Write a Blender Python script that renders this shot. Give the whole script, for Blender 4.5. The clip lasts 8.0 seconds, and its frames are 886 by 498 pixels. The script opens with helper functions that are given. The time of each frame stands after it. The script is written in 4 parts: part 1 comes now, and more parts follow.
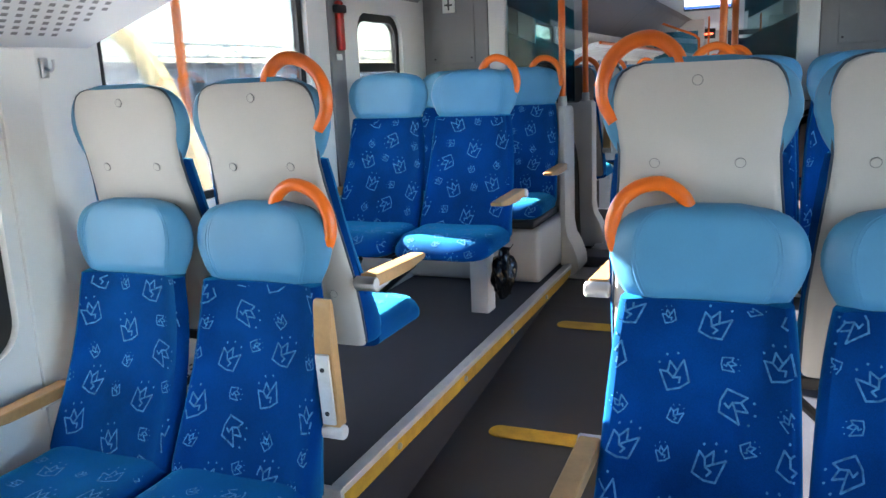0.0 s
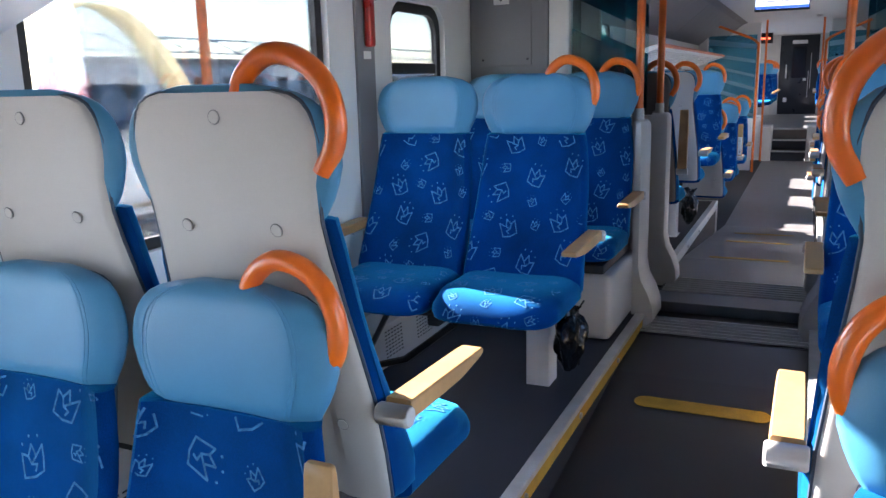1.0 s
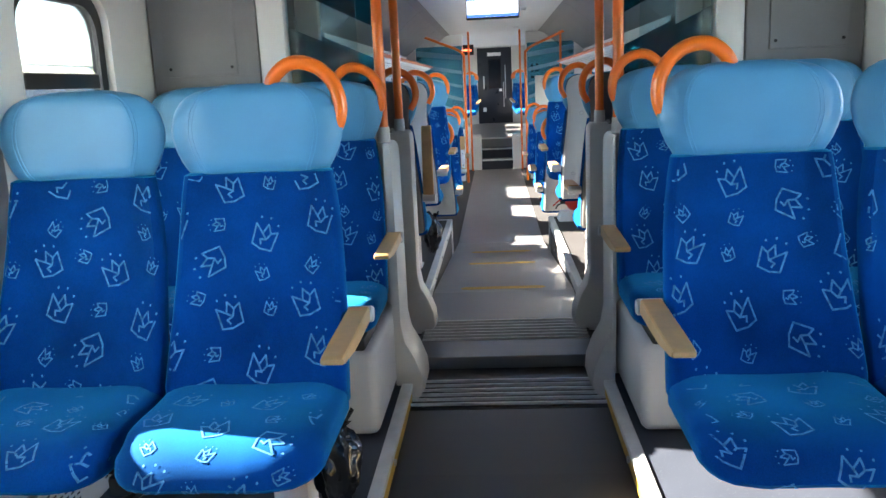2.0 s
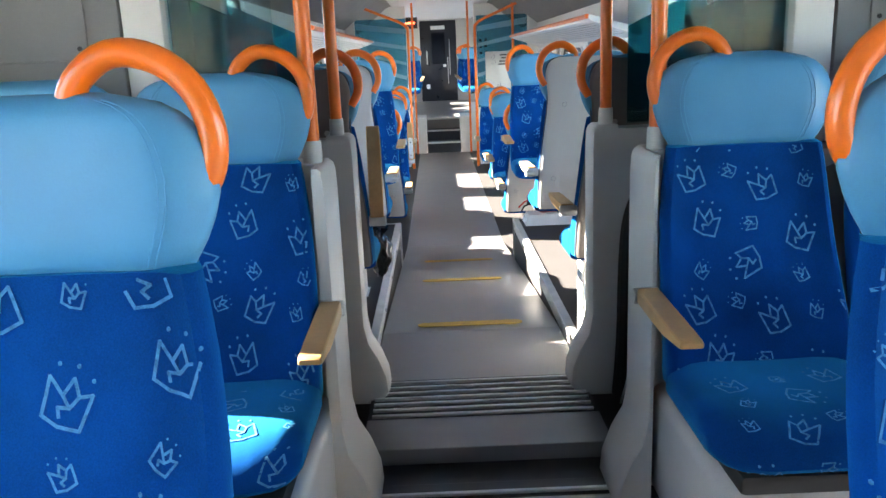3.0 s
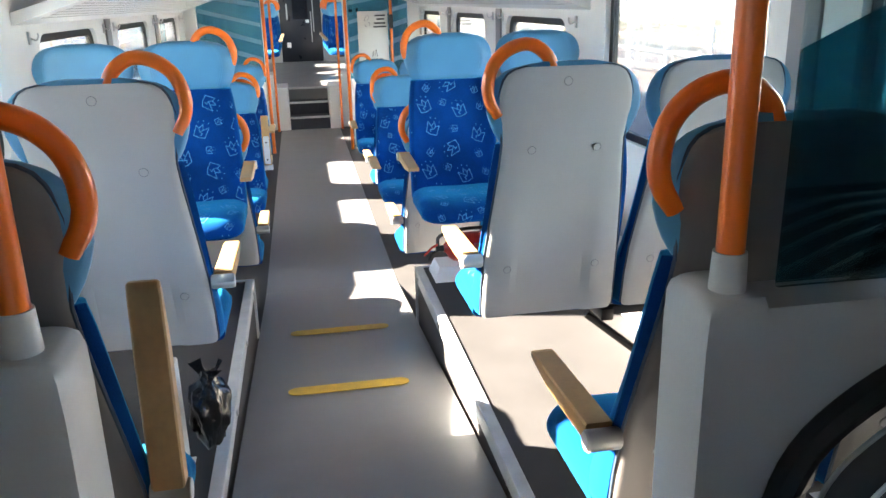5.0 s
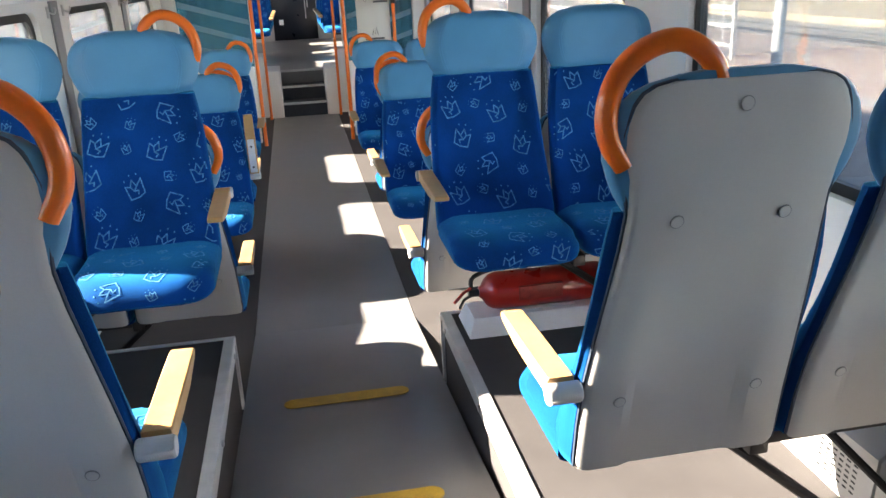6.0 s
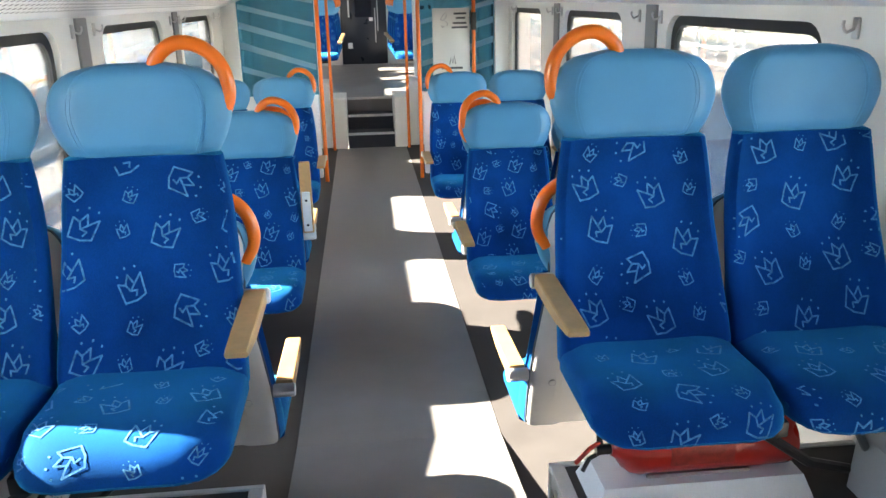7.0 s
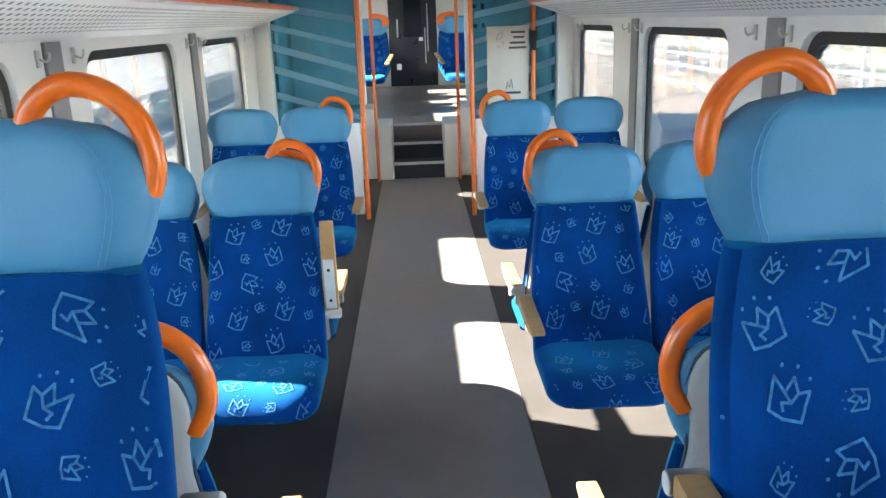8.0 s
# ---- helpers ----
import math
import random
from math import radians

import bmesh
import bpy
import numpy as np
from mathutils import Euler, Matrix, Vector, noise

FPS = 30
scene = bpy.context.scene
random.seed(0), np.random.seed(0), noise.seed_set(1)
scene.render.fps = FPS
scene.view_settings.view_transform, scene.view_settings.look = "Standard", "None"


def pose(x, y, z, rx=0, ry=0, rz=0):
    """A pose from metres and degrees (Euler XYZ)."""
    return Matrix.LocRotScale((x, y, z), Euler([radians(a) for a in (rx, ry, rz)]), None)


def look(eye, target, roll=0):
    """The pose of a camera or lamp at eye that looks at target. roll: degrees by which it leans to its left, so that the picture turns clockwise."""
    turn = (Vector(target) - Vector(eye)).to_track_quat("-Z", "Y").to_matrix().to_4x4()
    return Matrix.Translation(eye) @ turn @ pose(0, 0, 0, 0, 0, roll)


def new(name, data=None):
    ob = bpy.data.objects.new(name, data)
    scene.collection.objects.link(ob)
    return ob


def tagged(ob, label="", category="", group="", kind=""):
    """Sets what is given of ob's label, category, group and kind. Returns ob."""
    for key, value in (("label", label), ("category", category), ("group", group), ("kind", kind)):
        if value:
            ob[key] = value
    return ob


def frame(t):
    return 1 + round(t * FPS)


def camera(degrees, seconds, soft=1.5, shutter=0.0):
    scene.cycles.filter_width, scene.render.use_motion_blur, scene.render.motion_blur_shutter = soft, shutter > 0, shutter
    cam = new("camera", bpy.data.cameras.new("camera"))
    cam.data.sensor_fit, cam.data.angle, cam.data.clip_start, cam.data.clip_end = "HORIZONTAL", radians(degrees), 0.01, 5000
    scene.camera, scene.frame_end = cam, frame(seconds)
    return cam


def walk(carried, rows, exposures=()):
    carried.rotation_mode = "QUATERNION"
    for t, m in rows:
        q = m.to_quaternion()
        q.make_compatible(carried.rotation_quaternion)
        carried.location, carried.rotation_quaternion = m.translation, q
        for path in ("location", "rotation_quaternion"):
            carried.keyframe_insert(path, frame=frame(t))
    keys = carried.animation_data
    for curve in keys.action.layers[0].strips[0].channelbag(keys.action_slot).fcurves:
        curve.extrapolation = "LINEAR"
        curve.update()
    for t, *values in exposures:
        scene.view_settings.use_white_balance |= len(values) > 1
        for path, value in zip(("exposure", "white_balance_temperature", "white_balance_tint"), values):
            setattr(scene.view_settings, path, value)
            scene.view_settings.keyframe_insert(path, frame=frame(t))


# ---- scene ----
cam = camera(58.4, 8.0)
PATH = [
    (0, (0.7000, 0.0000, 1.4600), (-0.0578, 1.8029, 1.0412), -2.58),
    (0.2, (0.6739, 0.1310, 1.4702), (-0.2806, 1.8391, 1.0568), -1.86),
    (0.5, (0.5473, 0.3444, 1.4461), (-0.4915, 2.0024, 1.0315), -1.96),
    (0.8, (0.3813, 0.5811, 1.4678), (-0.5693, 2.2913, 1.0534), -1.75),
    (1, (0.3016, 0.7424, 1.4812), (-0.5186, 2.5188, 1.0668), -1.46),
    (1.2, (0.2397, 0.9142, 1.4619), (-0.4678, 2.7441, 1.0738), -2.20),
    (1.5, (0.1361, 1.1812, 1.4783), (-0.4153, 3.0656, 1.0977), -2.67),
    (1.8, (0.0499, 1.4262, 1.4624), (-0.2643, 3.3619, 1.0695), -2.92),
    (2, (-0.0143, 1.6089, 1.4739), (-0.1563, 3.5626, 1.0705), -2.62),
    (2.2, (-0.0503, 1.7843, 1.4794), (-0.0728, 3.7402, 1.0623), -2.89),
    (3.3, (-0.1391, 2.8449, 1.5784), (-0.1121, 4.7857, 1.0962), -1.91),
    (3.5, (-0.1479, 2.9948, 1.6104), (-0.0545, 4.9332, 1.1266), -1.32),
    (3.8, (-0.1115, 3.2815, 1.5785), (0.0402, 5.2150, 1.0900), -0.99),
    (4, (-0.0794, 3.4742, 1.6060), (0.0844, 5.3964, 1.0786), -1.18),
    (4.2, (-0.0643, 3.6464, 1.6245), (0.0899, 5.5563, 1.0512), -1.20),
    (4.5, (-0.0937, 3.9227, 1.6345), (0.1399, 5.8232, 1.0571), -1.01),
    (4.7, (-0.1127, 4.0950, 1.6718), (0.2012, 5.9840, 1.0945), -0.94),
    (5.8, (-0.0676, 5.1374, 1.6741), (0.2472, 6.9919, 0.9946), -2.18),
    (6, (-0.0643, 5.3145, 1.6673), (0.2521, 7.1742, 1.0029), -2.66),
    (6.2, (-0.0375, 5.5244, 1.6619), (0.2109, 7.4214, 1.0792), -3.45),
    (6.5, (-0.0349, 5.7964, 1.6571), (0.1425, 7.6970, 1.0603), -1.66),
    (6.8, (-0.0477, 6.0653, 1.6334), (0.1335, 7.9619, 1.0250), -1.34),
    (7, (-0.0753, 6.2506, 1.6520), (0.1053, 8.1486, 1.0480), -1.27),
    (7.2, (-0.0811, 6.4155, 1.6651), (0.0936, 8.3139, 1.0605), -1.45),
    (7.5, (-0.0520, 6.6793, 1.6359), (0.0610, 8.5886, 1.0511), -2.10),
    (7.8, (-0.0201, 6.9441, 1.6347), (0.0480, 8.8584, 1.0593), -2.28),
    (8, (-0.0256, 7.1006, 1.6352), (0.0314, 9.0205, 1.0776), -1.90),
]
walk(cam, [(t, look(eye, target, roll)) for t, eye, target, roll in PATH],
     [(0.0, 3.85, 6400, 14), (0.5, 3.65, 6200, 18), (1.0, 3.45, 6100, 20), (1.5, 3.4, 6200, 16), (2.0, 4.2, 6500, 10), (2.2, 4.25, 6500, 10), (3.5, 4.75, 6700, 10), (4.0, 4.95, 6600, 10),
      (4.5, 4.85, 6300, 10), (4.7, 4.7, 6500, 10), (5.8, 3.8, 7000, 13), (6.0, 3.72, 7000, 14), (6.5, 3.8, 6900, 12), (7.0, 4.2, 7000, 10), (8.0, 4.1, 6700, 8)])

# ---- world and sun ----
SUN_WAY = Vector((1.0, -0.23, -0.5))
world = bpy.data.worlds.new("sky")
scene.world = world
world.use_nodes = True
wn = world.node_tree.nodes
sky = wn.new("ShaderNodeTexSky")
sky.sky_type, sky.sun_disc = "NISHITA", False
sky.dust_density, sky.ozone_density = 0.3, 2.0
sky.sun_elevation, sky.sun_rotation = radians(25.7), radians(283)
world.node_tree.links.new(sky.outputs[0], wn["Background"].inputs[0])
wn["Background"].inputs[1].default_value = 0.105
sun_data = bpy.data.lights.new("sun", "SUN")
sun_data.energy, sun_data.angle, sun_data.color = 5.0, radians(0.53), (1.0, 0.93, 0.82)
sun = new("sun", sun_data)
sun.matrix_world = look((0, 0, 30), Vector((0, 0, 30)) + SUN_WAY)


# ---- materials ----
def material(name, color, rough=0.5, metal=0.0, vary=0.12, scale=6.0, grain=180.0, bump=0.05, sheen=0.0, coat=0.0, spots=None, spec=0.5):
    """A surface with two scales of colour variation, uneven gloss and a fine relief."""
    m = bpy.data.materials.new(name)
    m.use_nodes = True
    n, l = m.node_tree.nodes, m.node_tree.links
    b = n["Principled BSDF"]
    co = n.new("ShaderNodeTexCoord")
    big, fine = n.new("ShaderNodeTexNoise"), n.new("ShaderNodeTexNoise")
    big.inputs["Scale"].default_value, big.inputs["Detail"].default_value = scale, 5
    fine.inputs["Scale"].default_value, fine.inputs["Detail"].default_value = grain, 3
    for t in (big, fine):
        l.new(co.outputs["Object"], t.inputs["Vector"])
    mixed = n.new("ShaderNodeMath")
    mixed.operation = "MULTIPLY_ADD"
    l.new(fine.outputs["Fac"], mixed.inputs[0])
    mixed.inputs[1].default_value = 0.4
    l.new(big.outputs["Fac"], mixed.inputs[2])
    ramp = n.new("ShaderNodeValToRGB")
    ramp.color_ramp.elements[0].position, ramp.color_ramp.elements[1].position = 0.42, 0.98
    ramp.color_ramp.elements[0].color = (*(c * (1 - vary) for c in color), 1)
    ramp.color_ramp.elements[1].color = (*(min(1, c * (1 + vary)) for c in color), 1)
    l.new(mixed.outputs[0], ramp.inputs[0])
    out = ramp.outputs[0]
    if spots:
        vor = n.new("ShaderNodeTexVoronoi")
        vor.inputs["Scale"].default_value = spots[1]
        l.new(co.outputs["Object"], vor.inputs["Vector"])
        cut = n.new("ShaderNodeMath")
        cut.operation = "LESS_THAN"
        cut.inputs[1].default_value = spots[2]
        l.new(vor.outputs["Distance"], cut.inputs[0])
        mx = n.new("ShaderNodeMix")
        mx.data_type = "RGBA"
        l.new(cut.outputs[0], mx.inputs[0])
        l.new(out, mx.inputs[6])
        mx.inputs[7].default_value = (*spots[0], 1)
        out = mx.outputs[2]
    l.new(out, b.inputs["Base Color"])
    rr = n.new("ShaderNodeMapRange")
    rr.inputs[3].default_value, rr.inputs[4].default_value = max(0.02, rough - 0.09), min(1, rough + 0.09)
    l.new(big.outputs["Fac"], rr.inputs[0])
    l.new(rr.outputs[0], b.inputs["Roughness"])
    b.inputs["Metallic"].default_value = metal
    b.inputs["Sheen Weight"].default_value = sheen
    b.inputs["Sheen Roughness"].default_value = 0.45
    b.inputs["Sheen Tint"].default_value = (0.05, 0.66, 1.0, 1)
    b.inputs["Coat Weight"].default_value = coat
    b.inputs["Specular IOR Level"].default_value = spec
    if bump:
        bp = n.new("ShaderNodeBump")
        bp.inputs["Strength"].default_value, bp.inputs["Distance"].default_value = bump, 0.004
        l.new(mixed.outputs[0], bp.inputs["Height"])
        l.new(bp.outputs[0], b.inputs["Normal"])
    return m


def glass_material(name, tint, reflect=0.9, clear=1.0):
    """Clear or tinted thin glass: the light goes straight through, with a mirror film by Fresnel."""
    m = bpy.data.materials.new(name)
    m.use_nodes = True
    n, l = m.node_tree.nodes, m.node_tree.links
    n.remove(n["Principled BSDF"])
    tr, gl, fr = n.new("ShaderNodeBsdfTransparent"), n.new("ShaderNodeBsdfGlossy"), n.new("ShaderNodeFresnel")
    tr.inputs[0].default_value = (*tint, 1)
    gl.inputs["Roughness"].default_value = 0.02
    fr.inputs[0].default_value = 1.5
    k = n.new("ShaderNodeMath")
    k.operation = "MULTIPLY"
    k.inputs[1].default_value = reflect
    l.new(fr.outputs[0], k.inputs[0])
    mx = n.new("ShaderNodeMixShader")
    l.new(k.outputs[0], mx.inputs[0])
    l.new(tr.outputs[0], mx.inputs[1])
    l.new(gl.outputs[0], mx.inputs[2])
    l.new(mx.outputs[0], n["Material Output"].inputs[0])
    return m


FABRIC = material("blue_velour", (0.0004, 0.031, 0.156), 0.9, vary=0.46, scale=4.5, grain=420, bump=0.25, sheen=0.52, spec=0.05)
PRINT = material("pale_blue_print", (0.048, 0.170, 0.345), 0.9, vary=0.55, scale=70, grain=500, bump=0.2, spec=0.1)
LEATHER = material("light_blue_leather", (0.055, 0.222, 0.385), 0.45, vary=0.08, scale=8, grain=300, bump=0.12)
STITCH = material("blue_seam_thread", (0.07, 0.25, 0.43), 0.7, vary=0.1)
SHELL = material("grey_moulded_plastic", (0.46, 0.45, 0.43), 0.5, vary=0.05, scale=5, grain=260, bump=0.08)
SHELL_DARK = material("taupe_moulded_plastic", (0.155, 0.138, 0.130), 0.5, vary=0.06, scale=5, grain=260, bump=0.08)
SHELL_EDGE = material("dark_seat_edge_piping", (0.03, 0.05, 0.08), 0.6)
PANEL = material("pale_grey_wall_laminate", (0.69, 0.69, 0.67), 0.45, vary=0.05, scale=3, grain=200, bump=0.04)
PARTITION = material("grey_partition_plastic", (0.47, 0.465, 0.45), 0.38, vary=0.06, scale=4, grain=240, bump=0.06)
CABINET = material("mid_grey_cabinet_laminate", (0.20, 0.20, 0.205), 0.5, vary=0.08, scale=4, grain=220, bump=0.05)
SLOPE = material("taupe_ceiling_panel", (0.19, 0.18, 0.18), 0.5, vary=0.08, scale=4)
CEILING = material("white_ceiling_paint", (0.66, 0.67, 0.67), 0.5, vary=0.04, scale=3)
ORANGE = material("orange_powder_coat", (0.74, 0.135, 0.004), 0.32, vary=0.08, scale=12, grain=300, bump=0.03, coat=0.3)
WOOD = material("light_beech_armrest", (0.38, 0.215, 0.085), 0.45, vary=0.18, scale=14, grain=90, bump=0.05)
# the front ramp's shade is in its colour: a darker copy of the aisle rubber
FLOOR_AISLE_SHADED = material("shaded_grey_rubber_aisle_floor", (0.044, 0.044, 0.047), 0.36, vary=0.14, scale=5, grain=500, bump=0.08, spots=((0.062, 0.062, 0.066), 160, 0.12))
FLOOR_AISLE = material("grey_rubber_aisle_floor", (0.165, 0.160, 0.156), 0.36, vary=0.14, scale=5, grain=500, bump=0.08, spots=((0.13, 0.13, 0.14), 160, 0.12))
FLOOR_DARK = material("brown_black_rubber_floor", (0.058, 0.054, 0.053), 0.65, spec=0.12, vary=0.15, scale=5, grain=500, bump=0.08, spots=((0.085, 0.08, 0.078), 170, 0.12))
FLOOR_SIDE = material("dark_blue_grey_rubber_floor", (0.034, 0.039, 0.052), 0.6, spec=0.2, vary=0.15, scale=5, grain=500, bump=0.08, spots=((0.09, 0.095, 0.10), 170, 0.12))
YELLOW = material("worn_yellow_marking", (0.50, 0.30, 0.03), 0.6, vary=0.25, scale=18, grain=120)
EDGE_WHITE = material("pale_aluminium_nosing", (0.55, 0.55, 0.54), 0.4, metal=0.3, vary=0.15, scale=14)
STEEL = material("brushed_steel", (0.55, 0.55, 0.55), 0.35, metal=0.9, vary=0.1, scale=20)
WHITE = material("white_painted_steel", (0.72, 0.72, 0.71), 0.45, vary=0.08, scale=8)
SLOT = material("shaded_slot_grey", (0.20, 0.20, 0.20), 0.7, vary=0.1)
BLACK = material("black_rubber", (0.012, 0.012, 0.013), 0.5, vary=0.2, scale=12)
DARK_STEEL = material("black_steel_frame", (0.03, 0.03, 0.032), 0.4, metal=0.5, vary=0.2)
BELLOWS = material("dark_green_grey_bellows", (0.013, 0.022, 0.026), 0.38, vary=0.2, scale=10)
BELLOWS_RIB = material("bellows_aluminium_rib", (0.42, 0.46, 0.47), 0.32, metal=0.4, vary=0.15)
RED = material("red_enamel", (0.42, 0.02, 0.012), 0.3, vary=0.1, scale=10, coat=0.4)
BAG = material("black_bin_bag_film", (0.008, 0.008, 0.009), 0.18, vary=0.3, scale=20)
PAPER = material("white_paper", (0.78, 0.78, 0.76), 0.7, vary=0.03)
BOARD = material("warm_grey_board", (0.52, 0.51, 0.48), 0.6, vary=0.04)
INK = material("dark_print", (0.05, 0.05, 0.055), 0.7, vary=0.1)
DARK_DOOR = material("dark_navy_door", (0.012, 0.016, 0.024), 0.3, vary=0.2)
GLASS = glass_material("window_glass", (0.93, 0.95, 0.95))
TEAL = glass_material("teal_tinted_glass", (0.80, 0.90, 0.91), reflect=0.9)
TEAL_PALE = glass_material("pale_teal_glass", (0.30, 0.62, 0.76), reflect=1.2)


def frosted_film(name, scatter_tint, pass_tint, passing):
    """Teal film: tints the light that goes straight through and scatters the rest."""
    m = bpy.data.materials.new(name)
    m.use_nodes = True
    n, l = m.node_tree.nodes, m.node_tree.links
    n.remove(n["Principled BSDF"])
    di, tl, tr = n.new("ShaderNodeBsdfDiffuse"), n.new("ShaderNodeBsdfTranslucent"), n.new("ShaderNodeBsdfTransparent")
    for k in (di, tl):
        k.inputs[0].default_value = (*scatter_tint, 1)
    tr.inputs[0].default_value = (*pass_tint, 1)
    a, c = n.new("ShaderNodeMixShader"), n.new("ShaderNodeMixShader")
    a.inputs[0].default_value, c.inputs[0].default_value = 0.55, passing
    l.new(di.outputs[0], a.inputs[1])
    l.new(tl.outputs[0], a.inputs[2])
    l.new(a.outputs[0], c.inputs[1])
    l.new(tr.outputs[0], c.inputs[2])
    l.new(c.outputs[0], n["Material Output"].inputs[0])
    return m


FILM = frosted_film("frosted_teal_film", (0.40, 0.66, 0.80), (0.45, 0.72, 0.84), 0.30)
TINT_FILM = frosted_film("clear_teal_film", (0.06, 0.30, 0.39), (0.10, 0.42, 0.51), 0.80)


def glow(name, color, strength):
    m = bpy.data.materials.new(name)
    m.use_nodes = True
    b = m.node_tree.nodes["Principled BSDF"]
    b.inputs["Base Color"].default_value = (*color, 1)
    b.inputs["Emission Color"].default_value = (*color, 1)
    b.inputs["Emission Strength"].default_value = strength
    return m


LED_RED = glow("led_red", (1.0, 0.10, 0.04), 0.6)
LED_BLUE = glow("led_blue", (0.15, 0.45, 1.0), 0.6)
LCD_WHITE = glow("lcd_white", (0.75, 0.85, 0.95), 0.22)
LCD_BLUE = glow("lcd_blue", (0.03, 0.10, 0.50), 0.22)


# ---- mesh helpers ----
def mesh_of(name, bm, *mats, smooth=True, sharp=40):
    bmesh.ops.remove_doubles(bm, verts=bm.verts, dist=1e-5)
    bmesh.ops.recalc_face_normals(bm, faces=bm.faces)
    me = bpy.data.meshes.new(name)
    bm.to_mesh(me)
    bm.free()
    for m in mats:
        me.materials.append(m)
    if smooth:
        me.shade_smooth()
        me.set_sharp_from_angle(angle=radians(sharp))
    return me


def part(name, bm, mat, parent=None, label="", m=None, smooth=True):
    me = bm if isinstance(bm, bpy.types.Mesh) else mesh_of(name, bm, *(mat if isinstance(mat, (tuple, list)) else (mat,)), smooth=smooth)
    ob = new(name, me)
    if parent:
        ob.parent = parent
    if m is not None:
        ob.matrix_basis = m
    if label:
        ob["label"] = label
    return ob


def thing(name, label, category, m=None, group="", kind=""):
    ob = new(name)
    ob.empty_display_size = 0.1
    if m is not None:
        ob.matrix_basis = m
    return tagged(ob, label, category, group, kind)


def structure(name, bm, mat, label="", smooth=False):
    return tagged(part(name, bm, mat, smooth=smooth), label, kind="structure")


def box(bm, x0, x1, y0, y1, z0, z1, bevel=0.0, seg=2):
    vs = [bm.verts.new((x, y, z)) for z in (z0, z1) for y in (y0, y1) for x in (x0, x1)]
    fs = [bm.faces.new([vs[i] for i in f]) for f in ((0, 2, 3, 1), (4, 5, 7, 6), (0, 1, 5, 4), (2, 6, 7, 3), (0, 4, 6, 2), (1, 3, 7, 5))]
    if bevel:
        es = list({e for f in fs for e in f.edges})
        bmesh.ops.bevel(bm, geom=es, offset=bevel, segments=seg, affect="EDGES", profile=0.5)
    return bm


def boxed(*a, **k):
    return box(bmesh.new(), *a, **k)


def loft(bm, rings, cap=True, close=True, mat=0):
    """Joins rings of equal length with quads."""
    rows = [[bm.verts.new(p) for p in r] for r in rings]
    n = len(rows[0])
    for a, b in zip(rows, rows[1:]):
        for i in range(n if close else n - 1):
            f = bm.faces.new((a[i], a[(i + 1) % n], b[(i + 1) % n], b[i]))
            f.material_index = mat
    if cap:
        for r in (rows[0][::-1], rows[-1]):
            f = bm.faces.new(r)
            f.material_index = mat
    return bm


def tube(bm, pts, radius, sides=10, cap=True, closed=False):
    pts = [Vector(p) for p in pts]
    rings, up = [], None
    for i, p in enumerate(pts):
        a = pts[i - 1] if i else p
        b = pts[i + 1] if i + 1 < len(pts) else p
        way = (b - a).normalized()
        if up is None:
            up = way.orthogonal().normalized()
        up = (up - way * up.dot(way)).normalized()
        side = way.cross(up)
        rings.append([p + radius * (math.cos(q) * up + math.sin(q) * side) for q in (2 * math.pi * k / sides for k in range(sides))])
    return loft(bm, rings, cap)


def smooth_path(pts, n=24):
    """A Catmull-Rom curve through the points."""
    pts = [Vector(p) for p in pts]
    pts = [2 * pts[0] - pts[1]] + pts + [2 * pts[-1] - pts[-2]]
    out, spans = [], len(pts) - 3
    for i in range(n + 1):
        u = i / n * spans
        k = min(int(u), spans - 1)
        t = u - k
        a, b, c, d = pts[k:k + 4]
        out.append(0.5 * (2 * b + (c - a) * t + (2 * a - 5 * b + 4 * c - d) * t * t + (3 * b - a - 3 * c + d) * t ** 3))
    return out


def rounded(w0, w1, h0, h1, r, n=6):
    """A rounded rectangle as 2D points, counter-clockwise."""
    out = []
    for cx, cy, q in ((w1 - r, h1 - r, 0), (w0 + r, h1 - r, 90), (w0 + r, h0 + r, 180), (w1 - r, h0 + r, 270)):
        out += [(cx + r * math.cos(radians(q + 90 * k / n)), cy + r * math.sin(radians(q + 90 * k / n))) for k in range(n + 1)]
    return out


def sheet(outer, holes, place, depth):
    """A slab with holes: 2D loops are filled, placed by place(u, v) and pushed along depth."""
    bm = bmesh.new()
    edges = []
    for ring in (outer, *holes):
        vs = [bm.verts.new((u, v, 0)) for u, v in ring]
        edges += [bm.edges.new((vs[i], vs[(i + 1) % len(vs)])) for i in range(len(vs))]
    got = bmesh.ops.triangle_fill(bm, use_beauty=True, use_dissolve=False, edges=edges)
    faces = [f for f in got["geom"] if isinstance(f, bmesh.types.BMFace)]
    ext = bmesh.ops.extrude_face_region(bm, geom=faces)
    moved = [v for v in ext["geom"] if isinstance(v, bmesh.types.BMVert)]
    far = set(moved)
    d = Vector(depth)
    for v in bm.verts:
        v.co = Vector(place(v.co.x, v.co.y)) + (d if v in far else Vector())
    return bm


def ring_frame(outer, inner, place, depth):
    return sheet(outer, [inner], place, depth)


def table(z, rows):
    """Straight-line lookup in rows of (z, value)."""
    zs, vs = zip(*rows)
    return float(np.interp(z, zs, vs))


# ---- the car's long section ----
def floor_z(y):
    return table(y, ((-4, 0.0), (0.95, 0.0), (3.9, 0.275), (4.35, 0.30), (5.45, 0.31), (6.0, 0.31), (9.0, 0.0), (16, 0.0)))


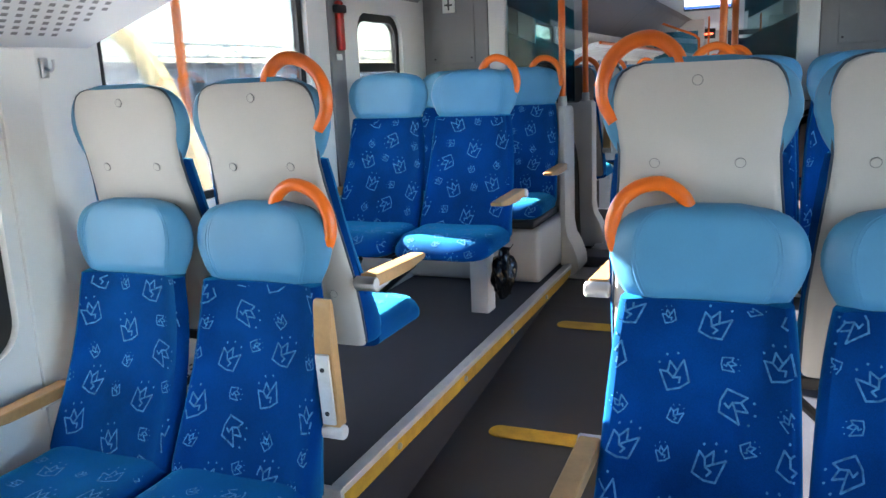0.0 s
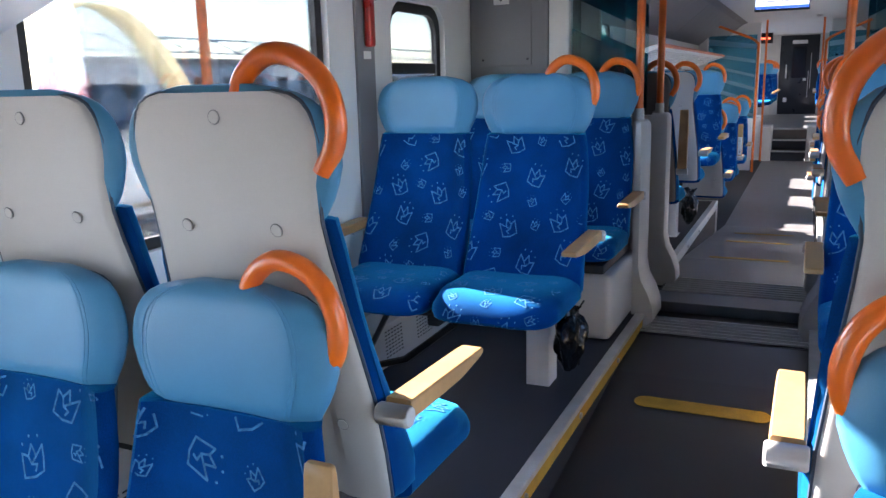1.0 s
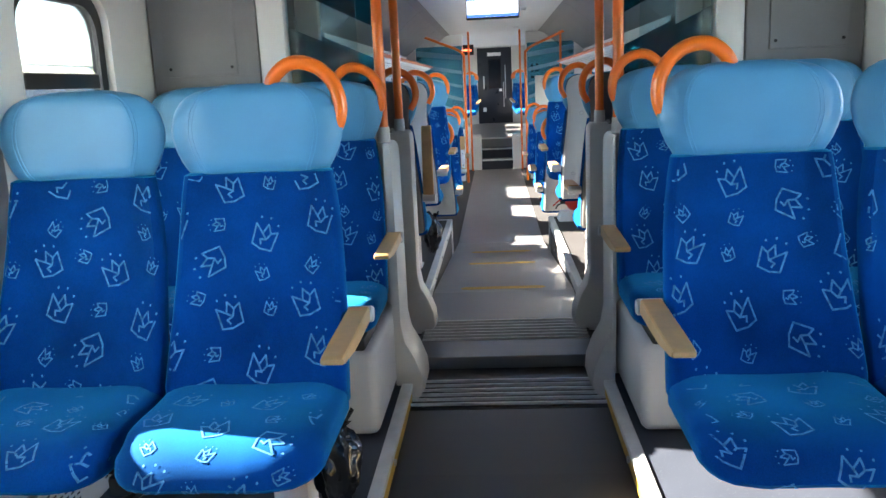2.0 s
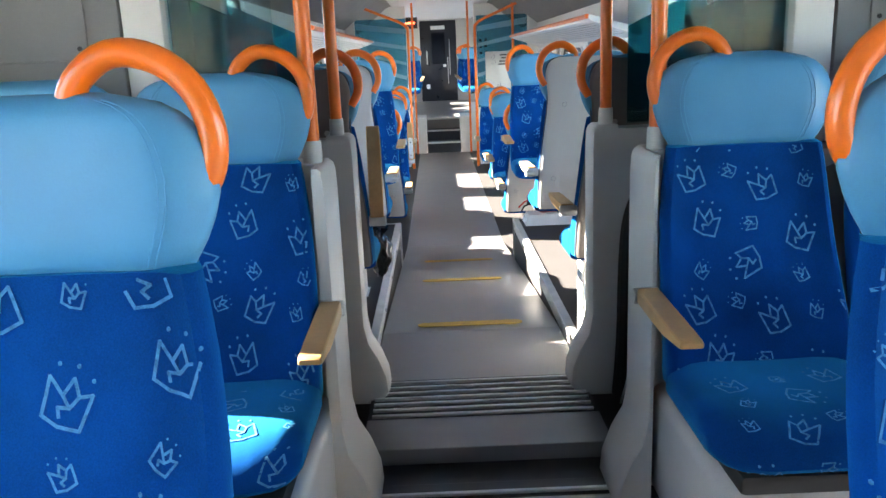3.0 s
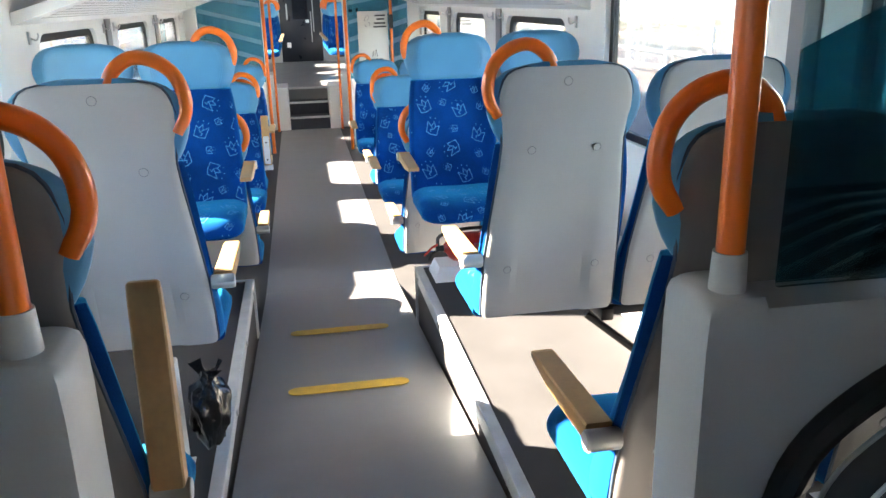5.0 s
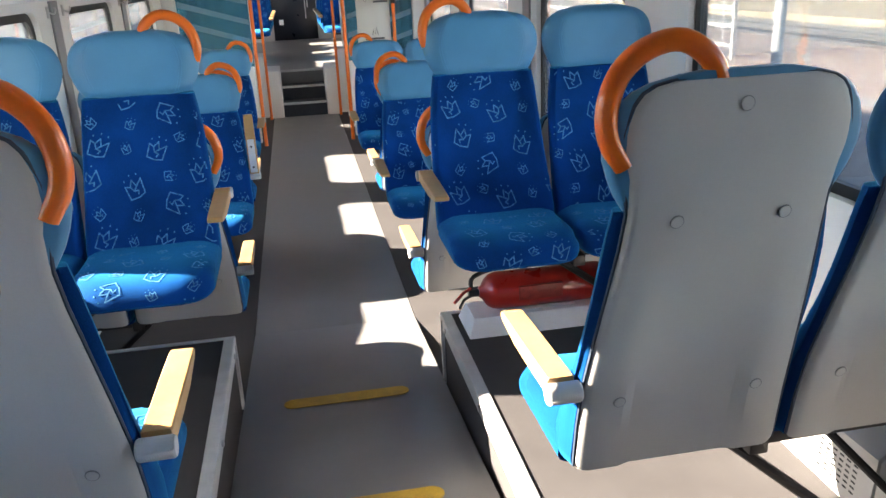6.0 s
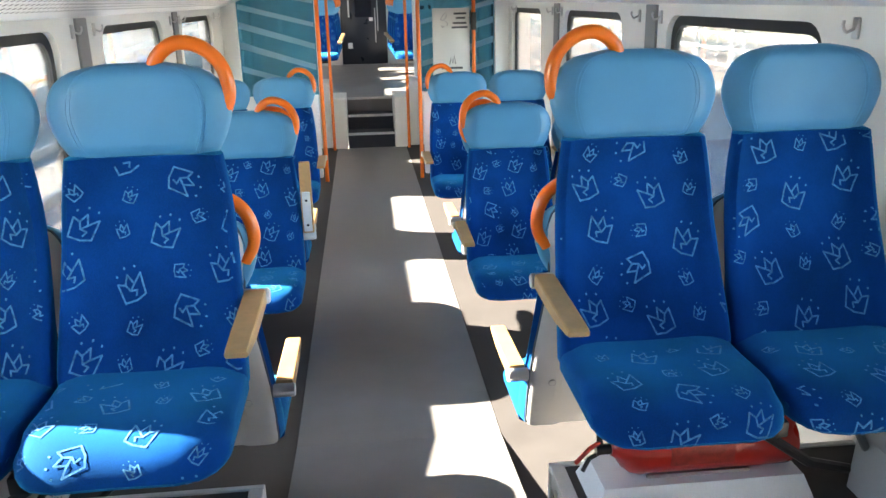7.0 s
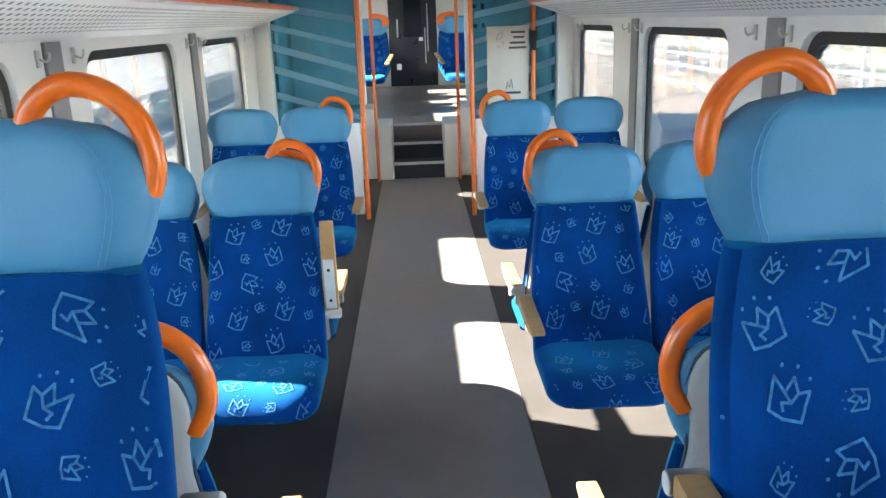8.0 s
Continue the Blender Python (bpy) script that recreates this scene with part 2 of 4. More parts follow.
POD = 0.36            # top of the side podiums
WALL_X = 1.33         # inner face of the side walls
GLASS_X = 1.362
POD_A = (1.75, 4.72, 0.372)
POD_B = (5.37, 8.19, 0.415)

# aisle floor, then the low side floors
bm = bmesh.new()
ys = [-3.2, 0.95, 2.0, 3.0, 3.9, 4.35]
loft(bm, [[(-0.40, y, floor_z(y)), (0.40, y, floor_z(y)), (0.40, y, -0.1), (-0.40, y, -0.1)] for y in ys])
structure("aisle_floor_front", bm, FLOOR_AISLE_SHADED, "grey rubber aisle floor rising gently as a ramp, colour darkened for shade")
bm = bmesh.new()
ys = [5.45, 6.0, 7.0, 8.0, 9.0, 11, 13, 15.5]
loft(bm, [[(-0.40, y, floor_z(y)), (0.40, y, floor_z(y)), (0.40, y, -0.1), (-0.40, y, -0.1)] for y in ys])
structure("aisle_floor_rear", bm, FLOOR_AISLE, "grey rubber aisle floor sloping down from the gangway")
for s, side in ((-1, "west"), (1, "east")):
    for tag, ys in (("front", [-3.2, 1.75]), ("rear", [8.19, 15.7])):
        bm = bmesh.new()
        loft(bm, [[(s * 0.403, y, -0.001), (s * WALL_X, y, -0.001), (s * WALL_X, y, -0.1), (s * 0.403, y, -0.1)] for y in ys])
        structure(f"floor_{tag}_{side}", bm, FLOOR_SIDE if tag == "front" else FLOOR_DARK, "dark speckled rubber floor under the seats")

# podiums with their trims
for s, side in ((-1, "west"), (1, "east")):
    for tag, (y0, y1, x) in (("front", POD_A), ("rear", POD_B)):
        structure(f"podium_{tag}_{side}", boxed(min(s * x, s * WALL_X), max(s * x, s * WALL_X), y0, y1, 0.02, POD), FLOOR_SIDE if tag == "front" else FLOOR_DARK, "raised seat podium covered in dark rubber")
        a, b = sorted((s * (x - 0.012), s * (x + 0.03)))
        bm = boxed(a, b, y0 - 0.01, y1, POD - 0.016, POD + 0.007, bevel=0.004)
        structure(f"trim_nosing_{tag}_{side}", bm, EDGE_WHITE, "pale metal nosing along the podium edge")
        a, b = sorted((s * (x - 0.007), s * (x - 0.001)))
        bm = boxed(a, b, y0 - 0.01, y1, POD - 0.066, POD - 0.017)
        structure(f"trim_band_{tag}_{side}", bm, YELLOW if tag == "front" else EDGE_WHITE, "worn yellow warning band on the podium edge" if tag == "front" else "pale metal band on the podium edge")
        bm = bmesh.new()
        for k in range(5):
            yy = y0 + 0.35 + k * 0.6
            bmesh.ops.create_cone(bm, cap_ends=True, segments=12, radius1=0.012, radius2=0.010, depth=0.008, matrix=pose(s * (x - 0.010), yy, POD - 0.04, 0, 90, 0))
        structure(f"trim_screws_{tag}_{side}", bm, STEEL, "steel screw heads in the edge band")
    x, y1 = POD_B[2], POD_B[1]
    a, b = sorted((s * (x - 0.012), s * WALL_X))
    structure(f"trim_end_rear_{side}", boxed(a, b, y1 + 0.001, y1 + 0.02, 0.05, POD + 0.006, bevel=0.003), EDGE_WHITE, "pale metal end plate of the podium")
    x, y0 = POD_A[2], POD_A[0]
    a, b = sorted((s * (x - 0.012), s * WALL_X))
    structure(f"trim_end_front_{side}", boxed(a, b, y0 - 0.03, y0 - 0.011, 0.05, POD + 0.006, bevel=0.003), EDGE_WHITE, "pale metal end plate of the podium")

# yellow bars across the ramps
for y in (2.62, 3.66, 6.12, 7.31, 8.10):
    z = floor_z(y) + 0.003
    slope = (floor_z(y + 0.05) - floor_z(y - 0.05)) / 0.1
    bm = sheet(rounded(-0.245, 0.245, -0.042, 0.042, 0.040), [], lambda u, v: (u, y + v, z + v * slope), (0, 0, 0.002))
    structure("yellow_bar", bm, YELLOW, "yellow warning bar across the grey aisle ramp")

# side walls with windows: (y0, y1, z0, z1)
LOW = (0.74, 1.53)
HIGH = (1.06, 1.80)
TALL = (1.06, 1.93)
WIN = {-1: [(-2.4, -1.0, *LOW), (0.25, 1.56, *LOW), (2.05, 3.29, *TALL), (3.83, 4.33, *HIGH), (5.75, 6.25, 1.13, 1.80), (6.72, 7.955, *TALL), (8.62, 9.78, *LOW), (10.42, 11.64, *LOW), (12.25, 13.42, 0.725, 1.53), (13.97, 14.22, 0.85, 1.88), (14.86, 15.13, 0.85, 1.85)],
       1: [(-2.4, -1.0, *LOW), (0.25, 1.56, *LOW), (2.05, 3.31, *TALL), (3.83, 4.40, *HIGH), (5.75, 6.25, *HIGH), (6.72, 8.03, *TALL), (8.64, 9.89, *LOW), (10.58, 11.82, *LOW), (12.57, 13.75, *LOW), (13.97, 14.22, 0.85, 1.88), (14.86, 15.13, 0.85, 1.85)]}
HIGH_C = (1.28, 2.0)
for s in WIN:
    WIN[s] += [(16.6, 17.8, *HIGH_C), (18.2, 19.4, *HIGH_C), (19.8, 20.9, *HIGH_C)]
for s, side in ((-1, "west"), (1, "east")):
    holes = [rounded(a - 0.026, b + 0.026, c - 0.022, d + 0.026, 0.11) for a, b, c, d in WIN[s]]
    bm = sheet([(-3.2, -0.1), (21.5, -0.1), (21.5, 2.35), (-3.2, 2.35)], holes, lambda u, v: (s * WALL_X, u, v), (s * 0.055, 0, 0))
    structure(f"wall_{side}", bm, PANEL, "pale grey laminate side wall of the carriage")
    for k, (a, b, c, d) in enumerate(WIN[s]):
        w = tagged(new(f"window_{side}_{k + 1}"), "carriage window with a black rubber frame and clear glass", "window", kind="structure")
        pl = lambda u, v: (s * (WALL_X + 0.026), u, v)
        part("window_frame", ring_frame(rounded(a - 0.025, b + 0.025, c - 0.021, d + 0.025, 0.109), rounded(a + 0.016, b - 0.016, c + 0.012, d - 0.016, 0.095), pl, (s * 0.026, 0, 0)), BLACK, w)
        g = part("pane", sheet(rounded(a + 0.002, b - 0.002, c + 0.002, d - 0.002, 0.088), [], lambda u, v: (s * GLASS_X, u, v), (s * 0.004, 0, 0)), GLASS, w, smooth=False)
        g.visible_shadow = False
        if 3.7 < a < 4 or 5.6 < a < 6:
            part("sash_bar", boxed(*sorted((s * (WALL_X + 0.026), s * (WALL_X + 0.045))), a + 0.03, b - 0.03, d - 0.285, d - 0.235, bevel=0.006), BLACK, w)

# ceiling with its grey slopes
bm = bmesh.new()
loft(bm, [[(-0.78, y, 2.34), (0.78, y, 2.34), (0.78, y, 2.42), (-0.78, y, 2.42)] for y in (-3.2, 21.5)])
structure("ceiling", bm, CEILING, "white painted carriage ceiling")
for s, side in ((-1, "west"), (1, "east")):
    bm = bmesh.new()
    for y0, y1 in ((-3.2, 1.0), (1.01, 4.6), (5.5, 8.2), (8.21, 11.0), (11.01, 13.9), (13.91, 16.0), (16.01, 21.5)):
        ring = [(s * 1.329, 1.92), (s * 1.20, 2.02), (s * 0.86, 2.30), (s * 0.77, 2.335), (s * 0.80, 2.41), (s * 1.329, 2.34)]
        loft(bm, [[(x, y, z) for x, z in ring] for y in (y0, y1)])
    structure(f"ceiling_slope_{side}", bm, SLOPE, "taupe sloping panel between wall and ceiling")
bm = boxed(-1.329, 1.329, 4.6, 5.5, 2.20, 2.33)
structure("ceiling_gangway", bm, SLOPE, "taupe lowered ceiling over the gangway")

# end walls
structure("wall_south", boxed(-1.44, 1.44, -3.3, -3.2, -0.1, 2.42), PANEL, "pale grey end wall behind the walk")
bm = sheet([(-1.44, -0.1), (1.44, -0.1), (1.44, 2.42), (-1.44, 2.42)], [[(-0.42, 0.512), (0.42, 0.512), (0.42, 2.32), (-0.42, 2.32)]], lambda u, v: (u, 21.3, v), (0, 0.12, 0))
structure("wall_north", bm, PARTITION, "pale grey end wall with a dark door")

structure("wall_north_outer", boxed(-1.44, 1.44, 21.43, 21.5, -0.1, 2.42), PANEL, "plain wall closing the place behind the end door")

# upper floor beyond the steps
structure("floor_upper", boxed(-1.329, 1.329, 16.1, 21.4, 0.0, 0.51), FLOOR_AISLE, "grey rubber floor of the raised end section")
bm = boxed(-0.27, 0.27, 15.5, 15.8, 0.0, 0.17)
structure("step_lower", bm, FLOOR_SIDE, "dark rubber lower step")
structure("step_upper", boxed(-0.27, 0.27, 15.8, 16.1, 0.0, 0.34), FLOOR_SIDE, "dark rubber upper step")
for y, z in ((15.5, 0.17), (15.8, 0.34), (16.1, 0.51)):
    structure("trim_step", boxed(-0.27, 0.27, y - 0.006, y + 0.03, z - 0.022, z + 0.004, bevel=0.003), EDGE_WHITE, "pale nosing on the step edge")
for s, side in ((-1, "west"), (1, "east")):
    a, b = sorted((s * 0.275, s * 0.45))
    structure(f"step_cheek_{side}", boxed(a, b, 15.46, 16.1, 0.0, 0.58, bevel=0.012), PANEL, "pale grey cheek box beside the steps")
    a, b = sorted((s * 0.452, s * 1.329))
    structure(f"step_wall_{side}", boxed(a, b, 15.55, 16.1, 0.0, 0.75, bevel=0.012), PANEL, "pale grey low wall beside the steps")


# ---- seats ----
# Local frame of a seat: faces -y, origin on its floor under the top of the back cushion.
def front_y(z):
    return table(z, ((0.36, -0.185), (0.46, -0.172), (0.52, -0.145), (0.60, -0.102), (0.70, -0.057), (0.80, -0.025), (0.945, 0.0)))


def rear_y(z):
    return table(z, ((0.36, -0.098), (0.50, -0.076), (0.60, -0.054), (0.80, 0.002), (0.92, 0.033), (1.0, 0.045), (1.12, 0.055), (1.20, 0.060)))


def back_half(z):
    return table(z, ((0.40, 0.220), (0.47, 0.221), (0.60, 0.216), (0.71, 0.211), (0.80, 0.205), (0.88, 0.197), (0.92, 0.190), (0.945, 0.186)))


def shell_half(z):
    return table(z, ((0.395, 0.196), (0.405, 0.203), (0.42, 0.205), (0.60, 0.199), (0.75, 0.186), (0.86, 0.174), (0.92, 0.169), (0.95, 0.169), (0.985, 0.173), (1.03, 0.183), (1.06, 0.185), (1.09, 0.180), (1.115, 0.170), (1.130, 0.159), (1.140, 0.142), (1.146, 0.115), (1.150, 0.08)))


def head_half(z):
    return table(z, ((0.94, 0.174), (0.955, 0.184), (0.975, 0.196), (1.0, 0.207), (1.03, 0.216), (1.055, 0.217), (1.08, 0.212), (1.10, 0.204), (1.117, 0.192), (1.132, 0.174), (1.143, 0.150), (1.152, 0.112), (1.16, 0.06)))


def head_front(z):
    return table(z, ((0.94, 0.006), (0.955, -0.008), (0.98, -0.012), (1.03, -0.012), (1.08, -0.008), (1.11, -0.004), (1.132, 0.002), (1.146, 0.010), (1.153, 0.018), (1.158, 0.028)))


CROWN = [[(-0.46, -0.50), (-0.50, 0.34), (-0.21, 0.20), (0.02, 0.58), (0.17, 0.12), (0.58, 0.46), (0.50, -0.44), (0.06, -0.56), (-0.46, -0.50)], [(-0.21, 0.20), (-0.07, -0.10), (0.17, 0.12)], [(-0.07, -0.10), (0.20, -0.16), (0.10, -0.36)]]
DOTS = [(-0.42, 0.66), (0.0, 0.88), (0.44, 0.80)]


def crown_quads(cx, cy, size, turn, mirrored):
    """Hand-drawn crown: strokes and dots as 2D quads."""
    c, s = math.cos(turn), math.sin(turn)
    flip = -1 if mirrored else 1
    rot = lambda p: (cx + flip * size * (p[0] * c - p[1] * s), cy + size * (p[0] * s + p[1] * c))
    out = []
    w = 0.042 if size > 0.04 else 0.060
    for line in CROWN:
        for (x0, y0), (x1, y1) in zip(line, line[1:]):
            dx, dy = x1 - x0, y1 - y0
            n = math.hypot(dx, dy)
            ux, uy = dx / n * w, dy / n * w
            steps = 2 if n * size > 0.02 else 1
            for k in range(steps):
                a, b = k / steps, (k + 1) / steps
                pa, pb = (x0 + dx * a, y0 + dy * a), (x0 + dx * b, y0 + dy * b)
                ea, eb = (1 if k == 0 else 0), (1 if k == steps - 1 else 0)
                out.append([rot(q) for q in ((pa[0] - uy - ux * ea * .6, pa[1] + ux - uy * ea * .6), (pa[0] + uy - ux * ea * .6, pa[1] - ux - uy * ea * .6), (pb[0] + uy + ux * eb * .6, pb[1] - ux + uy * eb * .6), (pb[0] - uy + ux * eb * .6, pb[1] + ux + uy * eb * .6))])
    for x, y in DOTS:
        r = 0.055
        out.append([rot((x + r * math.cos(q), y + r * 1.2 * math.sin(q))) for q in (k * math.pi / 3 for k in range(6))])
    return out


PRINT_CELL = (0.36, 0.295)
# repeat of the woven print: place, size and turn of each crown
PRINT_REPEAT = [(0.0, 0.0, 0.0535, -0.35), (0.172, 0.026, 0.0535, -0.38), (0.138, -0.079, 0.0535, 0.32), (-0.082, -0.118, 0.0535, 0.36), (0.049, -0.170, 0.0535, -1.95),
                (0.082, 0.040, 0.027, -1.2), (0.262, 0.012, 0.026, 0.3), (0.034, -0.084, 0.028, -1.6), (0.160, -0.188, 0.028, 0.7), (0.284, -0.203, 0.027, -0.4)]


def printed(phase, mirrored, w, h0, h1):
    """The crowns of the print that fall on a panel; phase places the repeat."""
    out = []
    for i in range(-2, 3):
        for j in range(-2, 5):
            for u, v, size, turn in PRINT_REPEAT:
                x = phase[0] + (-u if mirrored else u) + i * PRINT_CELL[0]
                y = phase[1] + v + j * PRINT_CELL[1]
                if abs(x) < w + 0.04 and h0 - 0.04 < y < h1 + 0.04:
                    out.append((x, y, size, turn, mirrored))
    return out


def draped(bm, crowns, at, inside):
    for c in crowns:
        for q in crown_quads(*c):
            if all(inside(*p) for p in q):
                f = bm.faces.new([bm.verts.new(at(*p)) for p in q])
                f.material_index = 1


def backrest_mesh(phase, mirrored):
    bm = bmesh.new()
    zs = [0.400, 0.408, 0.425, 0.46, 0.50, 0.55, 0.60, 0.66, 0.72, 0.78, 0.84, 0.90, 0.93, 0.942, 0.946]
    rings = []

    def front_at(x, z, lift=0.0):
        w = back_half(z)
        k = abs(x) / w
        bolster = -float(np.interp(k, (0.0, 0.6, 0.75, 0.9), (0.0, 0.001, 0.007, 0.020)))
        edge = float(np.interp(k, (0.9, 0.95, 0.98), (0, 0.004, 0.012)))
        return front_y(z) + bolster + edge - lift
    for i, z in enumerate(zs):
        w, inset = back_half(z), (0.012 if i in (0, len(zs) - 1) else 0.0)
        rear, inner, rim = rear_y(z) - 0.020, shell_half(z) - 0.014, rear_y(z) - piping_in(z)
        w -= inset * 0.5
        ring = []
        for k in (-0.9, -0.75, -0.6, -0.3, 0, 0.3, 0.6, 0.75, 0.9):
            ring.append((k * w, front_at(k * back_half(z), z) + inset, z))
        f = front_at(0.9 * back_half(z), z) + inset
        rim = f + 0.03 + max(0.0, rim - f - 0.03) * min(1.0, max(0.0, (0.945 - z) / 0.12))
        mid = 0.5 * (f + 0.02 + rim)
        side = [(0.95 * w, f + 0.004), (0.98 * w, f + 0.012), (0.998 * w, f + 0.026), (w, max(f + 0.028, mid)), (w - 0.004, max(f + 0.031, rim - 0.020)), (inner + 0.022, max(f + 0.036, rim - 0.004)), (inner, max(f + 0.03, rim)), (inner, max(rear, f + 0.02))]
        ring += [(x, y, z) for x, y in side] + [(-x, y, z) for x, y in side[::-1]]
        rings.append(ring)
    loft(bm, rings)
    at = lambda x, z: (x, front_at(x, z, 0.0022), z)
    draped(bm, printed(phase, mirrored, 0.2, 0.45, 0.94), at, lambda x, z: 0.45 < z < 0.940 and abs(x) < 0.965 * back_half(z))
    return mesh_of("backrest", bm, FABRIC, PRINT)


def cushion_mesh(phase, mirrored):
    """The cushion: a profile in y and z swept across the width, with softened sides; the print follows the profile."""
    prof = [(-0.16, 0.368), (-0.16, 0.463), (-0.26, 0.459), (-0.35, 0.461), (-0.405, 0.459), (-0.45, 0.453), (-0.485, 0.443), (-0.509, 0.429), (-0.525, 0.410), (-0.533, 0.391), (-0.536, 0.378), (-0.529, 0.368), (-0.511, 0.364), (-0.35, 0.366)]
    xs = (-0.219, -0.216, -0.207, -0.192, -0.168, -0.12, -0.06, 0, 0.06, 0.12, 0.168, 0.192, 0.207, 0.216, 0.219)
    cuts = (0.036, 0.023, 0.013, 0.006, 0.002, 0.001, 0.003, 0.004, 0.003, 0.001, 0.002, 0.006, 0.013, 0.023, 0.036)
    corners = [0.060 * (abs(x) / 0.219) ** 5 for x in xs]

    def surface(x, y, z):
        cut, corner = float(np.interp(x, xs, cuts)), float(np.interp(x, xs, corners))
        front, high = min(max((-0.38 - y) / 0.10, 0), 1), min(max((z - 0.39) / 0.05, 0), 1)
        return x, y + (corner + cut) * front, z - cut * (1.6 * high - 0.6)
    bm = bmesh.new()
    loft(bm, [[surface(x, y, z) for y, z in prof] for x in xs])
    top = [Vector(p) for p in prof[1:12]]
    run = [0.0]
    for p, q in zip(top, top[1:]):
        run.append(run[-1] + (q - p).length)

    def at(x, s):
        s += 0.065
        y, z = float(np.interp(s, run, [p.x for p in top])), float(np.interp(s, run, [p.y for p in top]))
        k = min(max(int(np.searchsorted(run, s)) - 1, 0), len(top) - 2)
        way = (top[k + 1] - top[k]).normalized()
        px, py, pz = surface(x, y, z)
        return px, py + way.y * 0.0016, pz - way.x * 0.0016
    draped(bm, printed(phase, mirrored, 0.19, 0.0, 0.40), lambda x, s: at(x, 0.40 - s), lambda x, s: 0.005 < s < 0.40 and abs(x) < 0.20)
    return mesh_of("cushion", bm, FABRIC, PRINT)


def headrest_mesh():
    bm = bmesh.new()
    zs = [0.940, 0.946, 0.958, 0.975, 1.0, 1.03, 1.055, 1.08, 1.10, 1.117, 1.132, 1.143, 1.150, 1.155, 1.158]
    rings = []
    for i, z in enumerate(zs):
        w = head_half(z)
        f = head_front(z)
        r = max(rear_y(z) - 0.006, f + 0.005)
        d = r - f
        a, b = min(0.030, 0.42 * d), min(0.013, 0.2 * d)
        ring = [(k * w, f + q, z) for k, q in ((-0.94, a), (-0.85, b), (-0.74, -0.001), (-0.62, -0.002), (-0.3, 0.002), (0, 0.003), (0.3, 0.002), (0.62, -0.002), (0.74, -0.001), (0.85, b), (0.94, a))]
        ring += [(0.99 * w, f + 0.6 * d, z), (0.985 * w, f + 0.75 * d, z), (0.93 * w, f + 0.92 * d, z), (0.84 * w, r, z), (-0.84 * w, r, z), (-0.93 * w, f + 0.92 * d, z), (-0.985 * w, f + 0.75 * d, z), (-0.99 * w, f + 0.6 * d, z)]
        rings.append(ring)
    loft(bm, rings)
    return mesh_of("headrest", bm, LEATHER, sharp=60)


def headrest_seam(s, off):
    """One curved seam that divides a side wing from the middle."""
    bm = bmesh.new()
    pts = []
    for z in (0.946, 0.958, 0.975, 1.0, 1.03, 1.055, 1.08, 1.10, 1.117, 1.132, 1.143, 1.150):
        w = head_half(z)
        f = head_front(z)
        k = 0.735 - off / w
        pts.append((s * k * w, f - 0.0012, z))
    tube(bm, pts, 0.0012, sides=5)
    return mesh_of("seam", bm, STITCH)


def shell_mesh(mat):
    bm = bmesh.new()
    zs = [0.395, 0.405, 0.42, 0.46, 0.53, 0.60, 0.68, 0.75, 0.80, 0.84, 0.88, 0.915, 0.95, 0.99, 1.03, 1.05, 1.07, 1.085, 1.10, 1.115, 1.130, 1.140, 1.146]
    rings = []
    for z in zs:
        w, r = shell_half(z), rear_y(z)
        dish = table(z, ((0.36, 0.004), (0.45, 0.016), (0.65, 0.014), (0.86, 0.0), (1.2, 0.0)))
        f = r - piping_in(z)
        o = w + flare(z)
        back = table(z, ((0.9, 0.022), (1.1, 0.012)))
        rings.append([(-o, f, z), (-w, r - 0.007, z), (-w * 0.97, r - 0.003, z), (-w * 0.92, r, z), (-w * 0.62, r, z), (-w * 0.5, r - dish, z), (0, r - dish, z), (w * 0.5, r - dish, z), (w * 0.62, r, z), (w * 0.92, r, z), (w * 0.97, r - 0.003, z), (w, r - 0.007, z), (o, f, z), (o - 0.008, f, z), (w - 0.012, r - back, z), (-w + 0.012, r - back, z), (-o + 0.008, f, z)])
    loft(bm, rings)
    return mesh_of("back_shell", bm, mat, sharp=30)


def piping_in(z):
    return table(z, ((0.36, 0.012), (0.95, 0.012), (1.10, 0.010), (1.158, 0.008)))


def flare(z):
    return table(z, ((0.36, 0.004), (0.86, 0.004), (1.0, 0.002)))


def piping_mesh():
    bm = bmesh.new()
    zs = [0.405, 0.50, 0.6, 0.7, 0.8, 0.88, 0.94, 0.99, 1.03, 1.07, 1.10, 1.115, 1.130, 1.140, 1.146]
    pts = [(-shell_half(z) - flare(z) - 0.001, rear_y(z) - piping_in(z), z) for z in zs] + [(0, rear_y(1.15) - 0.012, 1.152)] + [(shell_half(z) + flare(z) + 0.001, rear_y(z) - piping_in(z), z) for z in zs[::-1]]
    tube(bm, pts, 0.0034, sides=6)
    return mesh_of("piping", bm, SHELL_EDGE)


def plug_mesh():
    bm = bmesh.new()
    tube(bm, [(0.0112 * math.cos(q), 0.001, 0.0112 * math.sin(q)) for q in (k * math.pi / 8 for k in range(17))], 0.0009, sides=5)
    for f in bm.faces:
        f.material_index = 1
    before = set(bm.faces)
    bmesh.ops.create_cone(bm, cap_ends=True, segments=16, radius1=0.0100, radius2=0.0100, depth=0.005, matrix=pose(0, 0, 0, 90, 0, 0))
    for f in set(bm.faces) - before:
        f.material_index = 0
    return mesh_of("screw_cap", bm, SHELL, CABINET)


